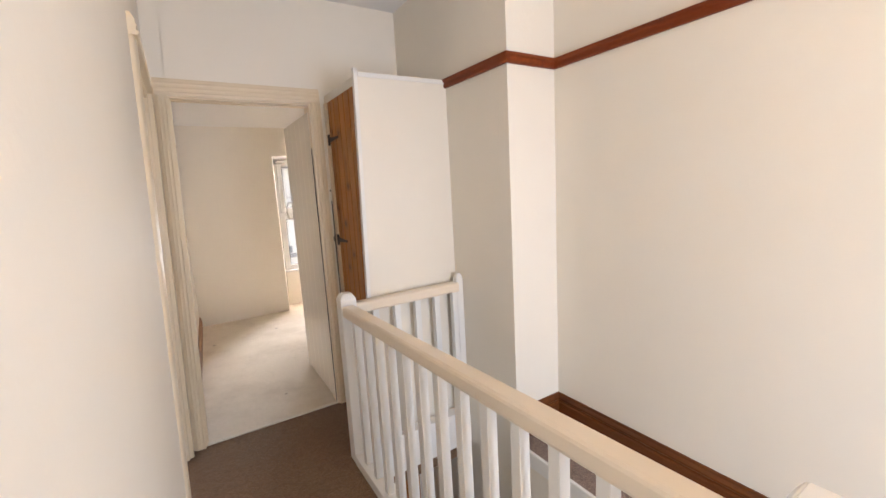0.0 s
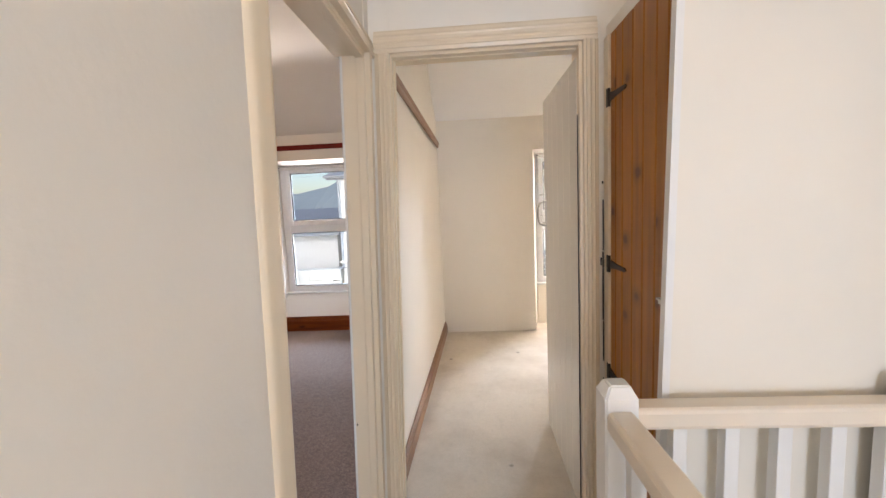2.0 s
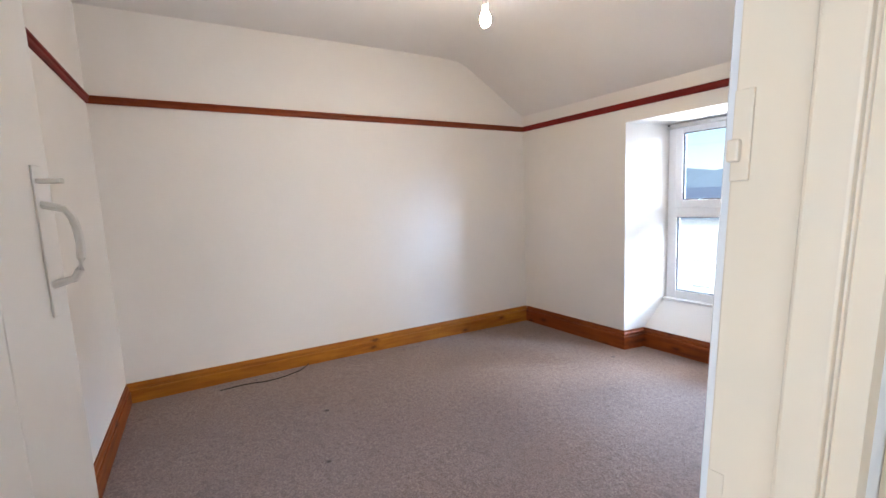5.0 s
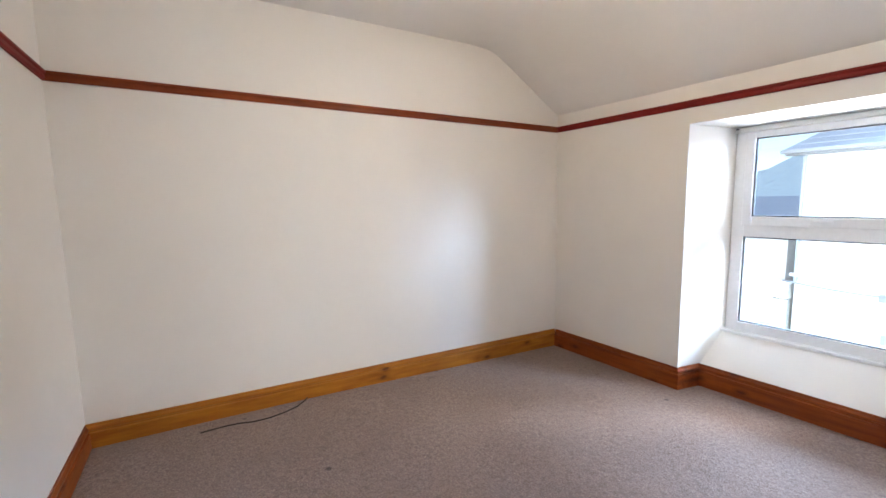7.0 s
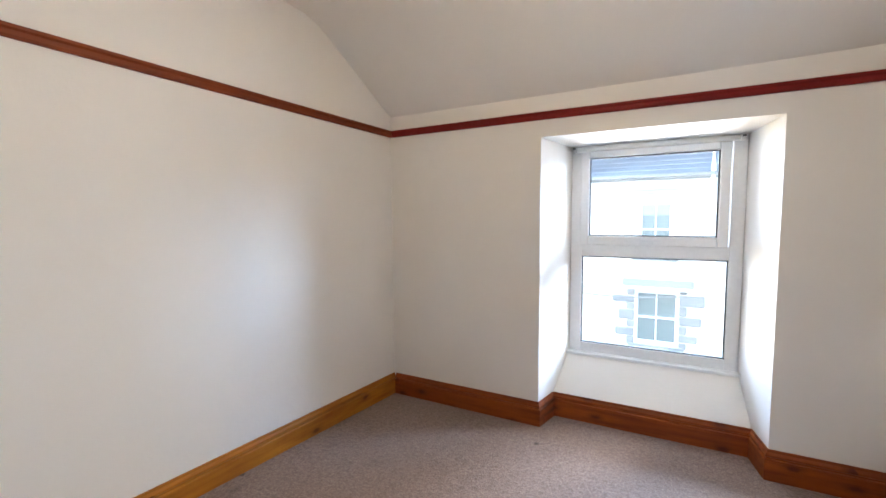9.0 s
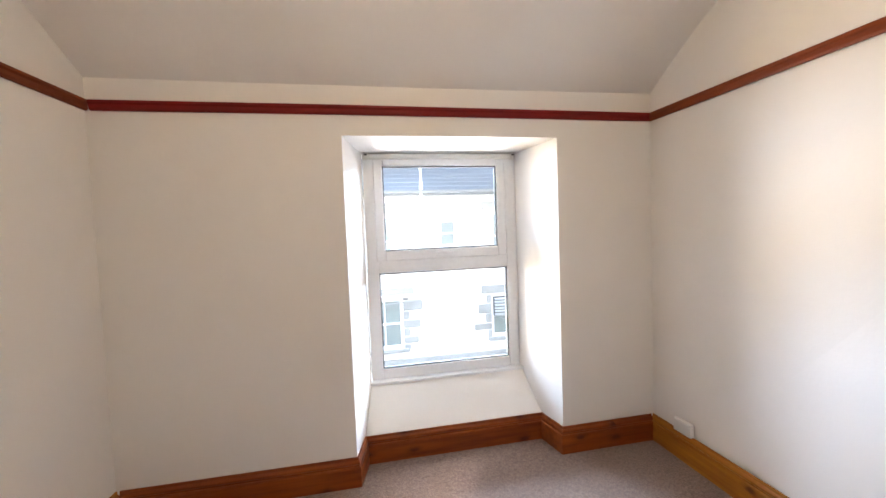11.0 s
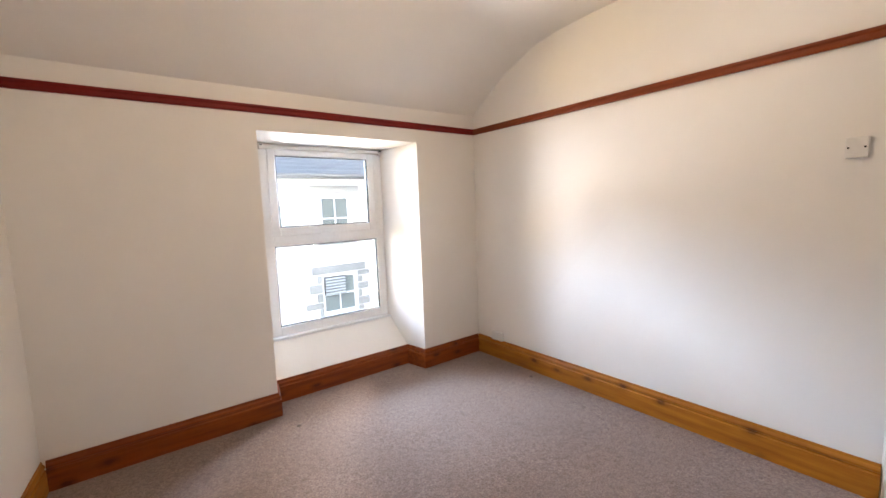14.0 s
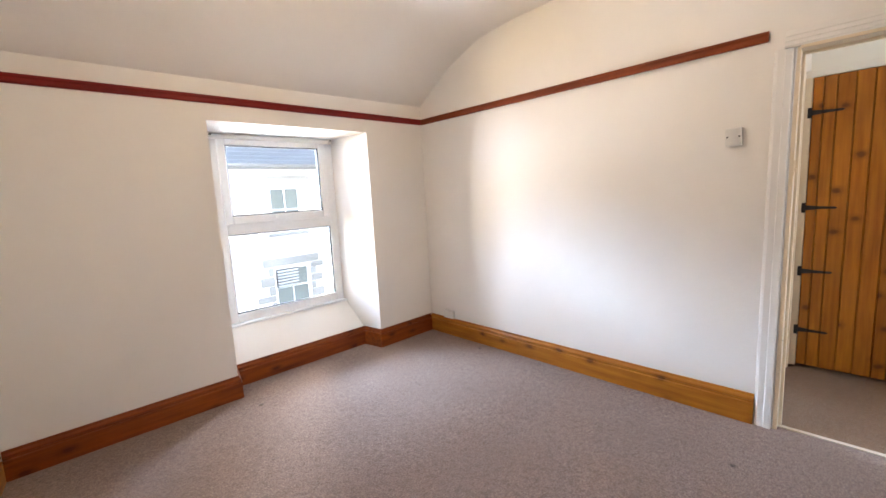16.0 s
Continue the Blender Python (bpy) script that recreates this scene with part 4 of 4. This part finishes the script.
for i in range(rows_n):
    f0, f1 = i / rows_n, (i + 1) / rows_n + 0.012
    ya, yb = FY - 0.28 + back * f0, FY - 0.28 + back * f1
    za, zb = 2.36 + rise * f0, 2.36 + rise * f1
    xa, xb = -3.85 + 3.2 * f0, -3.85 + 3.2 * f1
    hexa(bm, [(xa, ya, za), (11.2, ya, za), (11.2, ya, za + 0.014), (xa, ya, za + 0.014)], [(xb, yb, zb - 0.012), (11.2, yb, zb - 0.012), (11.2, yb, zb), (xb, yb, zb)])
    hexa(bm, [(xa, ya, za), (xa, FY + 7, za), (xa, FY + 7, za + 0.014), (xa, ya, za + 0.014)], [(xb, yb, zb - 0.012), (xb, FY + 7, zb - 0.012), (xb, FY + 7, zb), (xb, yb, zb)])
part("roof", bm, SLATE, hs, "blue-grey slate roof with a hipped end")
part("eaves_board", boxes((-3.8, 11.2, FY - 0.22, FY, 2.26, 2.36)), GUTTER, hs)
part("gutter", boxes((-3.85, 11.2, FY - 0.36, FY - 0.225, 2.30, 2.385), bevel=0.02), GUTTER, hs, "dark grey eaves gutter")
part("downpipe", tube(bmesh.new(), [(-3.50, FY - 0.06, 2.25), (-3.50, FY - 0.06, -0.45), (-3.72, FY - 0.06, -0.62), (-3.72, FY - 0.06, G + 0.1)], 0.032), VENT, hs, "pale grey downpipe")
part("vent_pipe", tube(bmesh.new(), [(-0.20, FY - 0.10, 1.95), (-0.21, FY - 0.10, 2.2), (-0.24, FY - 0.42, 2.5), (-0.25, FY - 0.40, 2.95)], 0.05), RENDER_W, hs, "white vent pipe")
part("string_course", boxes((-3.60, -0.15, FY - 0.09, FY, -0.34, -0.27), bevel=0.01), RENDER_C, hs)
part("plinth", boxes((-3.56, 11.0, FY - 0.05, FY, G, -1.95), bevel=0.01), STONE, hs)
for i, (x0, x1, z0, z1) in enumerate(HOLES):
    wn_ = part("window", frame_of(x0, x1, z0, z1, 0.075, 0.075, 0.085, 0.075, FY + 0.05, FY + 0.12), UPVC, hs, "white painted sash window")
    part("pane", boxes((x0 + 0.07, x1 - 0.07, FY + 0.09, FY + 0.1, z0 + 0.08, z1 - 0.07)), PANE, wn_)
    zm = (z0 + z1) / 2
    bars = [(x0 + 0.07, x1 - 0.07, FY + 0.055, FY + 0.105, zm - 0.022, zm + 0.022)]
    if i != 2:
        xm = (x0 + x1) / 2
        bars += [(xm - 0.014, xm + 0.014, FY + 0.06, FY + 0.105, z0 + 0.08, z1 - 0.07)]
    part("glazing_bar", boxes(*bars), UPVC, wn_)
    part("sill", boxes((x0 - 0.12, x1 + 0.12, FY - 0.07, FY + 0.05, z0 - 0.09, z0 - 0.002), bevel=0.01), STONE, wn_)
    if i != 2:
        part("lintel", boxes((x0 - 0.28, x1 + 0.28, FY - 0.025, FY + 0.02, z1 + 0.06, z1 + 0.28), bevel=0.012), STONE_L if i in (1, 3, 5) else STONE, hs)
    if i in (0, 4, 6):
        edge = random.Random(11 + i)
        for side in (-1, 1):
            zq, k = z0 - 0.05, 0
            while zq < z1 + 0.02:
                hq = edge.uniform(0.17, 0.27)
                wq = edge.uniform(0.34, 0.5) if k % 2 else edge.uniform(0.12, 0.2)
                xa, xb = (x0 - wq, x0 - 0.005) if side < 0 else (x1 + 0.005, x1 + wq)
                part("quoin", boxes((xa, xb, FY - 0.022 - edge.uniform(0, 0.012), FY + 0.02, zq + 0.008, min(zq + hq, z1 + 0.05) - 0.008), bevel=0.022), STONE, hs)
                zq, k = zq + hq, k + 1
    if i in (1, 3):
        for xa, xb in ((x0 - 0.34, x0 - 0.006), (x1 + 0.006, x1 + 0.34)):
            for za, zb in ((z0 - 0.08, zm - 0.01), (zm + 0.01, z1 + 0.05)):
                part("jamb_stone", boxes((xa, xb, FY - 0.016, FY + 0.02, za, zb), bevel=0.012), RENDER_C, hs, "pale dressed stone beside the window")
x0, x1, z0, z1 = HOLES[4]
# The black backing board puts in the shade between the slats.
lv = part("louvre", boxes((x0 + 0.06, x0 + 0.72, FY + 0.03, FY + 0.05, -1.03, -0.51)), BLACK, hs, "grey slatted vent panel in the window")
for k in range(6):
    bm = bmesh.new()
    extrude(bm, [(0.0, 0.0), (-0.04, -0.036), (-0.04, -0.016), (0.0, 0.02)], (x0 + 0.09, FY + 0.03, -0.98 + 0.084 * k), (0, 1, 0), (0, 0, 1), (0.61, 0, 0))
    part("slat", bm, VENT, lv)

x0, x1, z0, z1 = HOLES[1]
part("blind", boxes((x0 + 0.08, x1 - 0.08, FY + 0.07, FY + 0.086, z1 - 0.33, z1 - 0.08)), SLATE, hs, "dark lowered blind behind the top pane")
wire = tube(bmesh.new(), [(-3.7 + 0.42 * k, FY - 0.16, -0.44 - 0.10 * math.sin(math.pi * k / 7)) for k in range(8)], 0.014)
part("wire", wire, GUTTER, hs, "thin grey wire sagging along the wall")

ob2 = empty("outbuilding", "low white rendered building with a rubble wall beside the house", "building")
part("wall", boxes((-9.0, -3.95, FY + 0.9, FY + 5, G, 0.55)), RENDER_W, ob2)
part("roof", hexa(bmesh.new(), [(-9.2, FY + 0.7, 0.5), (-3.8, FY + 0.7, 0.5), (-3.8, FY + 5.2, 1.3), (-9.2, FY + 5.2, 1.3)], [(-9.2, FY + 0.7, 0.6), (-3.8, FY + 0.7, 0.6), (-3.8, FY + 5.2, 1.4), (-9.2, FY + 5.2, 1.4)]), SLATE, ob2)
rng = random.Random(4)
bm = bmesh.new()
for r in range(7):
    x = -6.0
    while x < -3.62:
        wv = rng.uniform(0.16, 0.46)
        z0r = G + 0.11 + 0.31 * r + rng.uniform(-0.03, 0.03)
        box(bm, x, min(x + wv - 0.006, -3.6), FY - 0.1 - rng.uniform(0, 0.03), FY + 0.25, z0r, z0r + 0.33)
        x += wv
tagged(solid("rubble_wall", bm, RENDER_C), "low whitewashed rubble garden wall beside the white house", "wall", kind="stuff")

bm = bmesh.new()
for i in range(25):
    a = -130 + 10 * i
    h0 = 9 + 3.5 * math.sin(i * 0.7) + 2 * math.sin(i * 1.9 + 1)
    bm.verts.new((a, 95, G - 1))
    bm.verts.new((a, 120, h0))
bm.verts.ensure_lookup_table()
for i in range(24):
    bm.faces.new((bm.verts[2 * i], bm.verts[2 * i + 2], bm.verts[2 * i + 3], bm.verts[2 * i + 1]))
structure("backdrop_hill", bm, HAZY_HILL, "far wooded hillside, paled by haze put into its colour", "hill")
